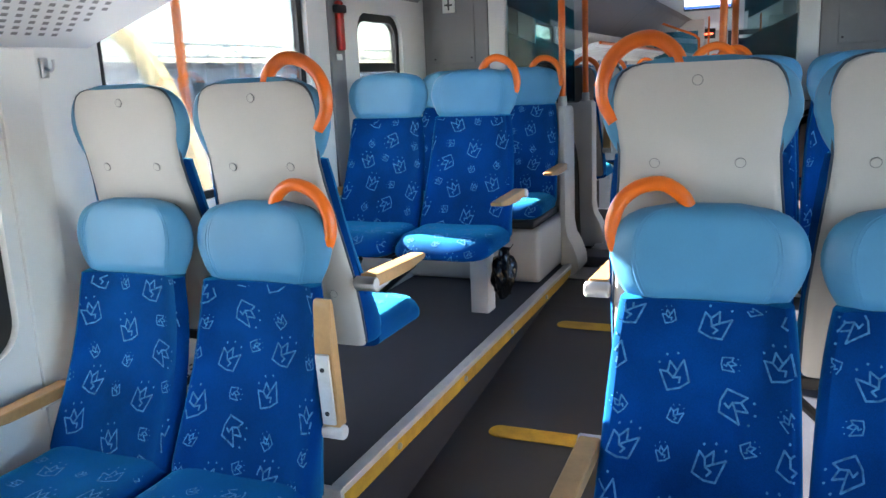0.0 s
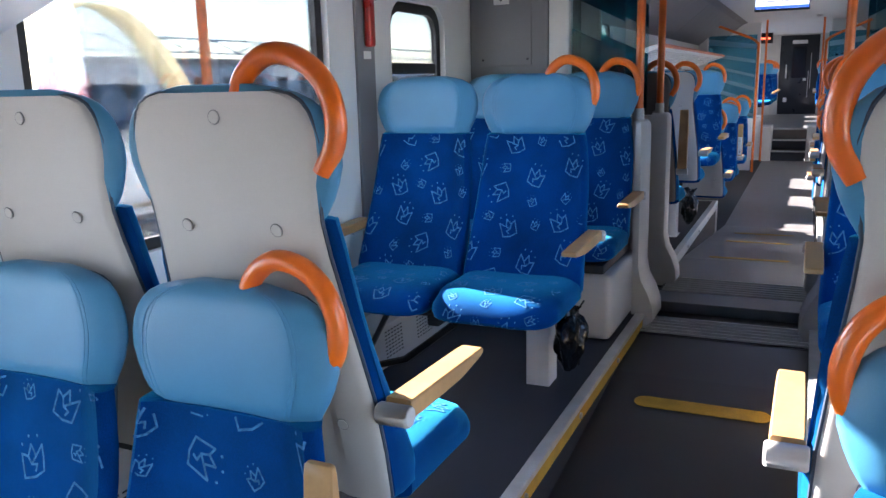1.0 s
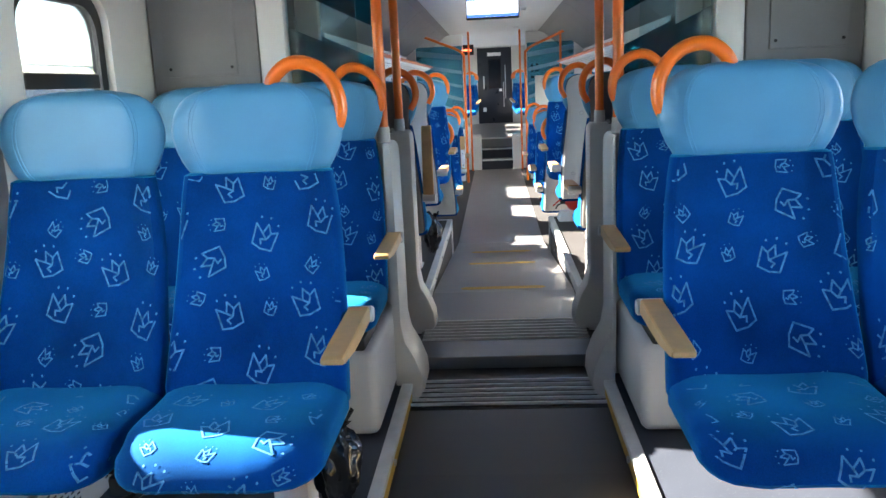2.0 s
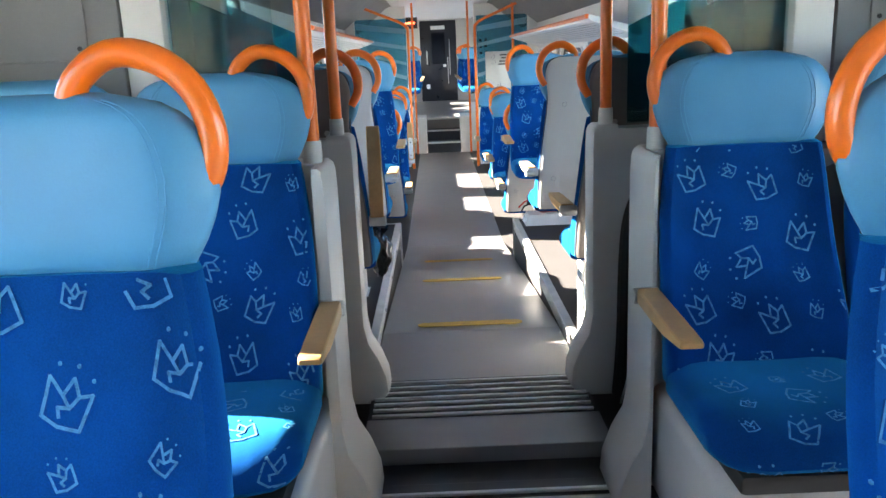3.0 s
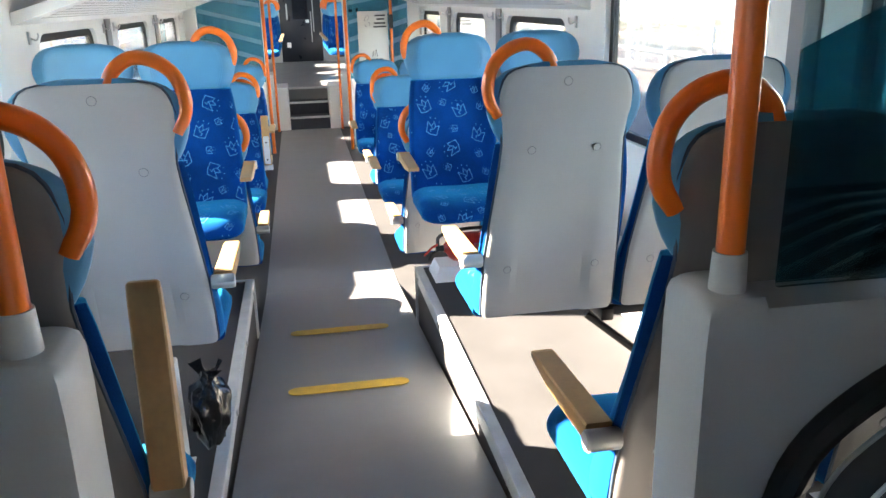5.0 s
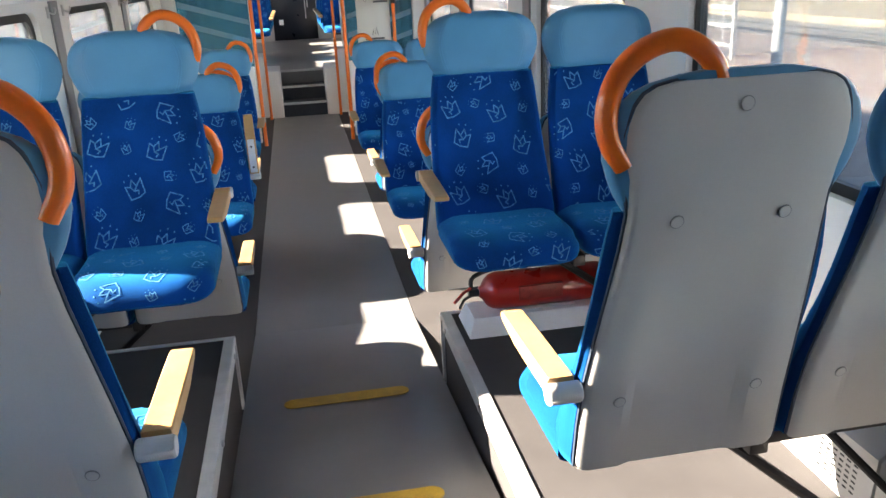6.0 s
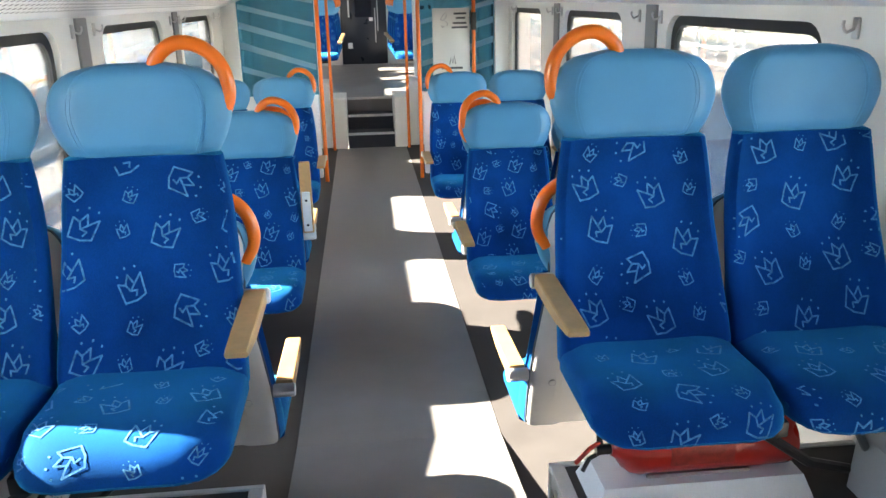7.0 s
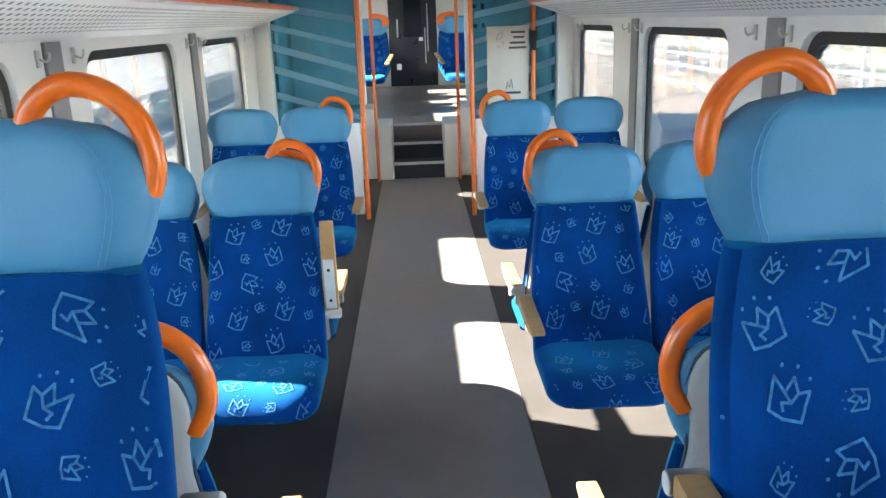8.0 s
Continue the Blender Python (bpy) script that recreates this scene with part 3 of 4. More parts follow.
def handle_mesh(s):
    """Orange hoop over the aisle corner of the headrest."""
    bm = bmesh.new()
    pts = smooth_path([(s * 0.032, 0.036, 1.125), (s * 0.052, 0.036, 1.172), (s * 0.097, 0.034, 1.202), (s * 0.150, 0.032, 1.194), (s * 0.191, 0.030, 1.160), (s * 0.210, 0.030, 1.110), (s * 0.206, 0.030, 1.062), (s * 0.182, 0.030, 1.020)], 28)
    tube(bm, pts, 0.0175, sides=14)
    return mesh_of("grab_handle", bm, ORANGE)


def armrest_meshes(s, up):
    """Beech pad on a grey pivot; the pad points forwards or stands upright."""
    x = s * 0.243
    pad = bmesh.new()
    rings = []
    for d, w, h, drop in ((0.0, 0.024, 0.030, 0), (0.004, 0.026, 0.033, 0), (0.12, 0.026, 0.033, 0), (0.22, 0.026, 0.030, 0.0), (0.32, 0.025, 0.016, 0.0), (0.337, 0.024, 0.011, -0.001), (0.340, 0.021, 0.007, -0.003)):
        top = 0.020 + drop
        ring = [(x - w, top - 0.003), (x - w + 0.003, top), (x + w - 0.003, top), (x + w, top - 0.003), (x + w, top - h), (x + w - 0.003, top - h - 0.003), (x - w + 0.003, top - h - 0.003), (x - w, top - h)]
        rings.append([(u, -d, v) for u, v in ring])
    loft(pad, rings)
    hub = bmesh.new()
    bmesh.ops.create_cone(hub, cap_ends=True, segments=18, radius1=0.020, radius2=0.020, depth=0.056, matrix=pose(x, 0.016, -0.004, 0, 90, 0))
    for e in (-1, 1):
        bmesh.ops.create_cone(hub, cap_ends=True, segments=18, radius1=0.020, radius2=0.017, depth=0.004, matrix=pose(x + e * 0.030, 0.016, -0.004, 0, 90 * e, 0))
    turn = pose(0, -0.075, 0.595, -86 if up else 2)
    if up:
        bar = boxed(x - 0.019, x + 0.019, -0.205, -0.012, -0.026, -0.0165, bevel=0.003)
        before = set(bar.faces)
        for d in (-0.045, -0.165):
            bmesh.ops.create_cone(bar, cap_ends=True, segments=10, radius1=0.0065, radius2=0.0055, depth=0.004, matrix=pose(x, d, -0.027))
        for f in set(bar.faces) - before:
            f.material_index = 1
    else:
        bar = boxed(x - 0.010, x + 0.010, -0.10, -0.01, -0.030, -0.018, bevel=0.003)
    out = []
    for name, b, m in (("pad", pad, WOOD), ("pivot", hub, PARTITION), ("bracket", bar, EDGE_WHITE)):
        b.transform(turn)
        out.append((name, mesh_of(name, b, m, BLACK)))
    return out


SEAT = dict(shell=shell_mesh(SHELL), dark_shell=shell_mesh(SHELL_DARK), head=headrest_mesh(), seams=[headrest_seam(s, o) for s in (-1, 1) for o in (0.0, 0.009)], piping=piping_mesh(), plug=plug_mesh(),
            backs={}, cushions={},
            handle={s: handle_mesh(s) for s in (-1, 1)}, arm={(s, u): armrest_meshes(s, u) for s in (-1, 1) for u in (False, True)})


def train_seat(m, side, aisle, arm_up=False, cut=(0, 0, False), dark=False, label="", group=""):
    """side: local x side of the armrest (and of the hoop on an aisle seat)."""
    ob = thing("train_seat", label or ("blue patterned train seat with light blue headrest and orange hoop" if aisle else "blue patterned train seat with light blue headrest beside the wall"), "seat", m, group)
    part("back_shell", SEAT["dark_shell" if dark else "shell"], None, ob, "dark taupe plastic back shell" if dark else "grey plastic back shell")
    part("piping", SEAT["piping"], None, ob, "dark edge piping")
    if cut not in SEAT["backs"]:
        SEAT["backs"][cut] = backrest_mesh(cut[:2], cut[2])
        SEAT["cushions"][cut] = cushion_mesh((-cut[0], (cut[1] * 1.7) % 0.295), not cut[2])
    part("backrest", SEAT["backs"][cut], None, ob, "blue velour with pale crown drawings")
    part("cushion", SEAT["cushions"][cut], None, ob, "blue velour with pale crown drawings")
    head = part("headrest", SEAT["head"], None, ob, "light blue leather headrest")
    for me in SEAT["seams"]:
        part("seam", me, None, head)
    for x, z in ((0, 1.107), (-0.092, 0.925), (0.092, 0.925), (-0.135, 0.555), (0.135, 0.555)):
        part("screw_cap", SEAT["plug"], None, ob, m=pose(x, rear_y(z) + 0.001, z, -2 if z > 1 else -13))
    if aisle:
        part("grab_handle", SEAT["handle"][side], None, ob, "orange steel grab hoop")
    arm = None
    for name, me in SEAT["arm"][(side, arm_up)]:
        if arm is None:
            arm = part("armrest", me, None, ob, "light beech armrest folded up" if arm_up else "light beech armrest")
        else:
            part(name, me, None, arm)
    return ob


def seat_frame(m, s, post, group):
    """Cantilever frame of a pair: beams to the wall, a brace and, on some, a white foot post. Local +x * s is the aisle."""
    ob = thing("support_frame", "black steel support frame under a pair of seats", "support frame", m, group)
    part("beam", boxed(*sorted((s * 0.30, -s * 0.50)), -0.36, -0.325, 0.325, 0.362, bevel=0.006), DARK_STEEL, ob)
    part("rear_beam", boxed(*sorted((s * 0.02, -s * 0.50)), -0.20, -0.175, 0.330, 0.362, bevel=0.006), DARK_STEEL, ob)
    part("cross_bar", boxed(-0.022, 0.022, -0.44, -0.16, 0.318, 0.36, bevel=0.006), DARK_STEEL, ob)
    bm = bmesh.new()
    tube(bm, [(s * 0.02, -0.30, 0.29), (-s * 0.22, -0.22, 0.10), (-s * 0.44, -0.17, 0.016)], 0.014, sides=8)
    part("brace", bm, DARK_STEEL, ob)
    bm = bmesh.new()
    tube(bm, [(-s * 0.20, -0.40, 0.33), (-s * 0.40, -0.20, 0.10)], 0.011, sides=8)
    part("strut", bm, DARK_STEEL, ob)
    if post != "arms":
        px, py = (s * 0.265, 0.0) if post == "post" else (s * 0.345, -0.19)
        bm = boxed(px - 0.045, px + 0.045, py - 0.105, py, 0.0, 0.36, bevel=0.006)
        foot = part("foot_post", bm, WHITE, ob, "white painted steel foot post")
        part("base_plate", boxed(px - 0.055, px + 0.055, py - 0.14, py + 0.03, 0.001, 0.010, bevel=0.003), WHITE, foot)
    return ob


# rows: name, y of the back's top, floor height, faces +y, armrest up on (west, east), what carries it, x of the aisle seats
ROWS_OF_SEATS = [
    ("bay beside the ramp", (1.72, 1.80), 0.005, False, (True, False), ("arms", "arms"), (0.560, 0.572)),
    ("podium before the gangway", (1.81, 1.89), POD - 0.033, True, (False, False), ("arms", "arms"), (0.562, 0.545)),
    ("podium before the gangway", 3.525, POD - 0.018, False, (False, False), ("post", "arms"), (0.602, 0.583)),
    ("last row before the gangway", 4.48, POD - 0.010, False, (False, False), ("box", "box"), (0.635, 0.614)),
    ("first row behind the gangway", 5.455, POD - 0.01, True, (True, False), ("post", "front_post"), (0.60, 0.605)),
    ("podium behind the gangway", 6.45, POD - 0.006, True, (False, False), ("post", "arms"), (0.597, 0.588)),
    ("podium behind the gangway", 8.195, POD + 0.002, False, (False, False), ("arms", "arms"), (0.607, 0.603)),
    ("low bay", 8.31, -0.02, True, (False, False), ("arms", "arms"), (0.590, 0.585)),
    ("low bay", 9.97, 0.015, False, (True, False), ("arms", "arms"), (0.605, 0.600)),
    ("rear low bay", 10.10, -0.035, True, (False, False), ("arms", "arms"), (0.622, 0.605)),
    ("rear low bay", 11.95, -0.01, False, (False, False), ("arms", "arms"), (0.628, 0.595)),
    ("upper section", 17.75, 0.51, False, (False, False), ("arms", "arms"), (0.60, 0.60)),
    ("upper section", 18.55, 0.51, False, (False, False), ("arms", "arms"), (0.60, 0.60)),
    ("upper section", 19.35, 0.51, False, (False, False), ("arms", "arms"), (0.60, 0.60)),
    ("upper section", 20.15, 0.51, False, (False, False), ("arms", "arms"), (0.60, 0.60)),
]
# how the print falls on the seats: west wall, west aisle, east aisle, east wall
CUTS = {
    1.72: ((0.076, 0.016, False), (-0.092, 0.144, False), (0.024, 0.008, False), (-0.10, 0.20, True)),
    3.525: ((0.084, 0.124, True), (-0.068, 0.020, True), (0.036, 0.112, False), (-0.12, 0.05, False)),
    4.48: ((0.10, 0.10, True), (-0.096, 0.292, False), (0.044, 0.252, True), (-0.06, 0.15, False)),
    8.195: ((-0.084, 0.268, True), (0.036, 0.168, False), (0.044, 0.208, True), (-0.104, 0.012, True)),
    9.97: ((0.12, 0.08, False), (-0.104, 0.284, False), (-0.140, 0.244, False), (0.06, 0.18, False)),
}
OTHER_CUTS = ((-0.03, 0.10, True), (0.11, 0.23, False), (0.05, 0.05, False), (-0.14, 0.17, True))
for group, y, z, ahead, ups, stand, inner_x in ROWS_OF_SEATS:
    for s in (-1, 1):
        turn = 180 if ahead else 0
        at = inner_x[0 if s < 0 else 1]
        yy = y[0 if s < 0 else 1] if isinstance(y, tuple) else y
        cuts = CUTS.get(y[0] if isinstance(y, tuple) else y, OTHER_CUTS)
        for x, aisle in ((at, True), (at + 0.447, False)):
            inner = -s if not ahead else s            # local side that faces the aisle
            cut = cuts[(1 if aisle else 0) if s < 0 else (2 if aisle else 3)]
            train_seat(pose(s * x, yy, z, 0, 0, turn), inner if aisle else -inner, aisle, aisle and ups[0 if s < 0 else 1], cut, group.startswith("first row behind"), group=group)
        if stand[0 if s < 0 else 1] != "box":
            seat_frame(pose(s * (at + 0.2235), yy, max(z, 0.0), 0, 0, turn), -s if not ahead else s, stand[0 if s < 0 else 1], group)


def seat_box(s):
    ob = thing("seat_plinth", "pale grey moulded box carrying a pair of seats", "plinth", pose(s * 0.815, 4.3, POD + 0.001))
    part("body", boxed(-0.395, 0.43 if s > 0 else 0.395, -0.30, 0.33, 0.0, 0.30, bevel=0.03, seg=3), PARTITION, ob)
    part("top_pad", boxed(-0.37, 0.37, -0.33, 0.2, 0.301, 0.345, bevel=0.012), BLACK, ob, "black rubber pad under the cushions")


seat_box(-1)
seat_box(1)


# ---- gangway ----
def partition(y0, y1, s, far):
    """Grey moulded half wall with a flared foot in the aisle; far: beyond the bellows."""
    ob = thing("gangway_partition", "grey moulded half-height partition beside the gangway", "partition")
    rings = []
    foot = ((0.30, 0.055), (0.34, 0.075), (0.40, 0.070), (0.47, 0.045), (0.53, 0.012), (0.60, 0.0), (0.90, 0.0), (1.20, 0.0), (1.25, -0.002), (1.267, -0.006), (1.277, -0.018))
    cheek = 0.424 if s < 0 else 0.405
    bm = bmesh.new()
    for z, out in foot:
        inn = (0.405 if far else 0.390) - out + (0.008 if z < 0.32 else 0)
        e = 0.022 if z < 1.26 else 0.028
        pin = 0 if z < 1.26 else (0.004 if z < 1.27 else 0.012)
        if far:
            plan = ((inn, y0 + e), (inn + 0.006, y0 + 0.006 + pin), (inn + e, y0 + pin), (0.495, y0 + pin), (0.495, y1 - pin), (inn + e, y1 - pin), (inn + 0.006, y1 - 0.006 - pin), (inn, y1 - e))
        else:                                   # a thin cheek runs forward beside the seat back
            plan = ((inn, y0 - 0.08), (inn + 0.004, y0 - 0.090 + pin), (cheek - 0.002, y0 - 0.090 + pin), (cheek, y0 - 0.004), (0.495, y0 + pin), (0.495, y1 - pin), (inn + e, y1 - pin), (inn + 0.006, y1 - 0.006 - pin), (inn, y1 - e))
        rings.append([(s * x, y, z) for x, y in plan])
    loft(bm, rings)
    part("body", bm, PARTITION, ob)
    # outer part, with the arch for the bellows cut out of it
    line = smooth_path([(u, 0, v) for u, v in ((1.32, 1.262), (1.06, 1.261), (0.95, 1.254), (0.86, 1.226), (0.75, 1.176), (0.64, 1.115), (0.565, 1.045), (0.530, 0.95), (0.518, 0.80), (0.514, 0.55), (0.507, 0.40), (0.500, 0.31))], 40)
    bm = sheet([(s * 0.495, 1.265), (s * 1.32, 1.265)] + [(s * p.x, p.z) for p in line] + [(s * 0.495, 0.31)], [], lambda u, v: (u, y0, v), (0, min(y1 - y0, 0.1), 0))
    part("wing", bm, PARTITION, ob)
    bm = bmesh.new()
    tube(bm, [(s * (p.x + 0.006), (y0 - 0.004 if far else y1 + 0.004), p.z - 0.006) for p in line], 0.026, sides=8)
    part("gasket", bm, BLACK, ob, "black rubber gasket")
    xp, yp = (0.462, 5.33) if far else (0.436, 4.595)
    # pole on top
    bm = bmesh.new()
    bmesh.ops.create_cone(bm, cap_ends=True, segments=20, radius1=0.026, radius2=0.0235, depth=0.06, matrix=Matrix.Translation((s * xp, yp, 1.302)))
    part("pole_socket", bm, PARTITION, ob, "grey plastic pole socket")
    bm = bmesh.new()
    tube(bm, [(s * xp, yp, 1.29), (s * xp, yp, 2.21)], 0.0200, sides=16)
    part("pole", bm, ORANGE, ob, "orange vertical grab pole")
    # glass above
    yg = 5.32 if far else 4.71
    bm = sheet([(s * 0.532, 1.277), (s * 0.80, 1.277), (s * 0.80, 2.20), (s * 0.532, 2.20)], [], lambda u, v: (u, yg - 0.004, v), (0, 0.008, 0))
    part("glass_panel", bm, TEAL, ob, "teal tinted glass panel", smooth=False)
    bm = sheet([(s * 0.535, 1.28), (s * 0.797, 1.28), (s * 0.797, 1.72), (s * 0.535, 1.60)], [], lambda u, v: (u, yg + 0.007, v), (0, 0.002, 0))
    part("film", bm, TINT_FILM, ob, "clear teal film on the lower glass", smooth=False)
    bm = sheet([(s * 0.535, 1.74), (s * 0.797, 1.87), (s * 0.797, 2.02), (s * 0.535, 1.86)], [], lambda u, v: (u, yg + 0.007, v), (0, 0.002, 0))
    part("film", bm, TINT_FILM, ob, "clear teal film stripe on the glass", smooth=False)
    bm = sheet([(s * 0.535, 1.94), (s * 0.797, 2.12), (s * 0.797, 2.195), (s * 0.535, 2.195)], [], lambda u, v: (u, yg + 0.007, v), (0, 0.002, 0))
    part("film", bm, TINT_FILM, ob, "clear teal film on the upper glass", smooth=False)
    part("column", boxed(*sorted((s * 0.80, s * 0.905)), yg - 0.04, yg + 0.04, 1.268, 2.2, bevel=0.01), PANEL, ob, "pale grey upright column")
    return ob


for s in (-1, 1):
    partition(4.54, 4.70, s, False)
    partition(5.275, 5.42, s, True)
    # bellows
    ob = thing("gangway_bellows", "dark ribbed rubber bellows closing the gangway side", "bellows")
    prof = smooth_path([(1.32, 0, 1.240), (1.06, 0, 1.236), (0.95, 0, 1.215), (0.86, 0, 1.180), (0.75, 0, 1.132), (0.655, 0, 1.075), (0.59, 0, 1.01), (0.553, 0, 0.90), (0.545, 0, 0.77), (0.542, 0, 0.55), (0.533, 0, 0.40), (0.505, 0, 0.28)], 40)
    bm = bmesh.new()
    rings = []
    for k in range(17):
        y = 4.706 + 0.560 * k / 16
        d = 0.0 if k % 2 else 0.035
        rings.append([(s * (p.x + d), y, p.z - d * 0.6) for p in prof])
    loft(bm, rings, cap=False, close=False)
    part("folds", bm, BELLOWS, ob)
    for k in range(1, 17, 2):
        y = 4.706 + 0.560 * k / 16
        bm = bmesh.new()
        tube(bm, [(s * (p.x - 0.002), y, p.z) for p in prof], 0.0038, sides=8)
        part("rib", bm, BELLOWS_RIB, ob, "pale rib")
    # cabinet beside the glass
    ob = thing("wall_cabinet", "grey laminate cabinet beside the gangway glass", "cabinet")
    part("body", boxed(*sorted((s * 0.907, s * 1.325)), 4.665, 4.76, 1.266, 2.2, bevel=0.006), CABINET, ob)
    part("lower_body", boxed(*sorted((s * 0.907, s * 1.325)), 4.665, 4.66 + 0.06, POD + 0.002, 1.262, bevel=0.006), CABINET, ob)
    part("hatch", boxed(*sorted((s * 0.99, s * 1.27)), 4.657, 4.666, 1.55, 2.1, bevel=0.004), CABINET, ob, "flush hatch with dark joint")
    for x, z in ((1.01, 1.58), (1.25, 1.58), (1.01, 2.07), (1.25, 2.07)):
        bm = bmesh.new()
        bmesh.ops.create_cone(bm, cap_ends=True, segments=10, radius1=0.006, radius2=0.006, depth=0.004, matrix=pose(s * x, 4.656, z, 90))
        part("screw", bm, DARK_STEEL, ob)
    ob = thing("wall_cabinet", "grey laminate cabinet behind the gangway glass", "cabinet")
    part("body", boxed(*sorted((s * 0.907, s * 1.325)), 5.28, 5.36, 1.266, 2.2, bevel=0.006), CABINET, ob)

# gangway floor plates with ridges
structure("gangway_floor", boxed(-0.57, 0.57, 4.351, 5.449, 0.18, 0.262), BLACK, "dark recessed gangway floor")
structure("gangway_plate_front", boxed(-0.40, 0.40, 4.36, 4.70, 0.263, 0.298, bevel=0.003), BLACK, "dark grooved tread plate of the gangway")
structure("gangway_plate_rear", boxed(-0.40, 0.40, 4.88, 5.10, 0.263, 0.318, bevel=0.003), FLOOR_AISLE, "grey plate of the gangway")
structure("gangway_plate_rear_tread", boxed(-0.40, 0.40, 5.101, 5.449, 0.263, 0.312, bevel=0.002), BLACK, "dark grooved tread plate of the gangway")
for y0, n, z in ((4.39, 6, 0.298), (5.12, 7, 0.312)):
    for k in range(n):
        y = y0 + k * 0.047
        structure("tread_ridge", boxed(-0.385, 0.385, y, y + 0.012, z, z + 0.011, bevel=0.002), EDGE_WHITE, "pale raised ridge on the tread plate")


# ---- far poles, glass screens and end fittings ----
for s in (-1, 1):
    ob = thing("grab_pole", "orange pole bending outwards to the ceiling beside the doors", "grab pole")
    bm = bmesh.new()
    tube(bm, smooth_path([(s * 0.455, 13.75, 0.0), (s * 0.455, 13.75, 1.0), (s * 0.455, 13.75, 1.82), (s * 0.47, 13.74, 1.92), (s * 0.56, 13.72, 1.99), (s * 0.78, 13.68, 2.08), (s * 1.02, 13.62, 2.18)], 40), 0.019, sides=14)
    part("pole", bm, ORANGE, ob)
    ob = thing("grab_pole", "straight orange pole beside the steps", "grab pole")
    bm = bmesh.new()
    tube(bm, [(s * 0.43, 15.40, 0.0), (s * 0.43, 15.40, 2.34)], 0.017, sides=14)
    part("pole", bm, ORANGE, ob)
    # glass screen on a half wall
    ob = thing("glass_screen", "teal glass screen with frosted stripes on a pale half wall", "screen")
    part("half_wall", boxed(*sorted((s * 0.50, s * 1.325)), 13.93, 14.0, 0.0, 0.80, bevel=0.008), PANEL, ob)
    part("pane", sheet([(s * 0.49, 0.80), (s * 1.19, 0.80), (s * 1.19, 2.05), (s * 0.49, 2.05)], [], lambda u, v: (u, 13.96, v), (0, 0.008, 0)), TEAL_PALE, ob, smooth=False)
    for z0, rise, tall, x1 in ((0.83, 0.20, 0.045, 1.18), (1.03, 0.21, 0.05, 1.18), (1.22, 0.20, 0.05, 1.18), (1.42, 0.17, 0.04, 1.18), (1.63, 0.12, 0.05, 1.18), (1.84, 0.08, 0.07, 1.18)):
        part("frosted_stripe", sheet([(s * 0.50, z0), (s * x1, z0 + rise), (s * x1, z0 + rise + tall * 1.2), (s * 0.50, z0 + tall)], [], lambda u, v: (u, 13.955, v), (0, 0.002, 0)), FILM, ob, smooth=False)
    part("column", boxed(*sorted((s * 1.192, s * 1.325)), 13.9, 14.03, 0.802, 2.2, bevel=0.01), PANEL, ob)
    # portal behind the vestibule
    structure("portal_" + ("west" if s < 0 else "east"), boxed(*sorted((s * 0.55, s * 1.325)), 15.9, 16.05, 0.76, 2.33, bevel=0.01), PANEL, "pale grey portal column beside the steps")

# poster board on the east screen
ob = thing("poster_board", "white notice board with dark text lines and emblem", "poster")
part("board", boxed(0.60, 0.95, 13.905, 13.925, 0.90, 1.56, bevel=0.004), BOARD, ob)
for x0, x1, z in ((0.80, 0.92, 1.51), (0.82, 0.91, 1.47), (0.79, 0.92, 1.425), (0.78, 0.93, 1.385)):
    part("text_bar", boxed(x0, x1, 13.901, 13.904, z - 0.009, z + 0.009), INK, ob)
part("text_bar", boxed(0.68, 0.88, 13.901, 13.904, 1.005, 1.025), INK, ob)
bm = bmesh.new()
tube(bm, [(0.755, 13.902, 1.05), (0.77, 13.902, 1.11), (0.785, 13.902, 1.06), (0.80, 13.902, 1.13), (0.815, 13.902, 1.05)], 0.004, sides=5)
part("emblem", bm, INK, ob)
for pts in (((0.675, 1.46), (0.70, 1.50), (0.725, 1.52), (0.735, 1.49), (0.705, 1.45), (0.675, 1.46)), ((0.68, 1.41), (0.695, 1.385), (0.71, 1.40)), ((0.72, 1.44), (0.745, 1.425), (0.735, 1.40))):
    bm = bmesh.new()
    tube(bm, [(x, 13.903, z) for x, z in pts], 0.003, sides=5)
    part("emblem", bm, CABINET, ob, "grey line drawing")

# second notice, and the pole beside the board
ob = thing("notice_sheet", "white notice sheet with small dark figures on the portal", "notice")
part("sheet", boxed(0.60, 0.795, 15.885, 15.893, 1.49, 1.81), PAPER, ob)
for x0, x1, z0, z1 in ((0.63, 0.67, 1.73, 1.77), (0.72, 0.76, 1.72, 1.78), (0.64, 0.67, 1.63, 1.69), (0.71, 0.765, 1.64, 1.67), (0.63, 0.68, 1.53, 1.57), (0.73, 0.76, 1.53, 1.58)):
    part("text_bar", boxed(x0, x1, 15.881, 15.884, z0, z1), INK, ob)
ob = thing("grab_pole", "short orange pole beside the notice board", "grab pole")
bm = bmesh.new()
tube(bm, [(0.985, 13.885, 0.81), (0.985, 13.885, 2.2)], 0.018, sides=14)
part("pole", bm, ORANGE, ob)
part("clamp", boxed(0.962, 1.008, 13.862, 13.93, 1.36, 1.52, bevel=0.006), BLACK, ob, "black clamp")

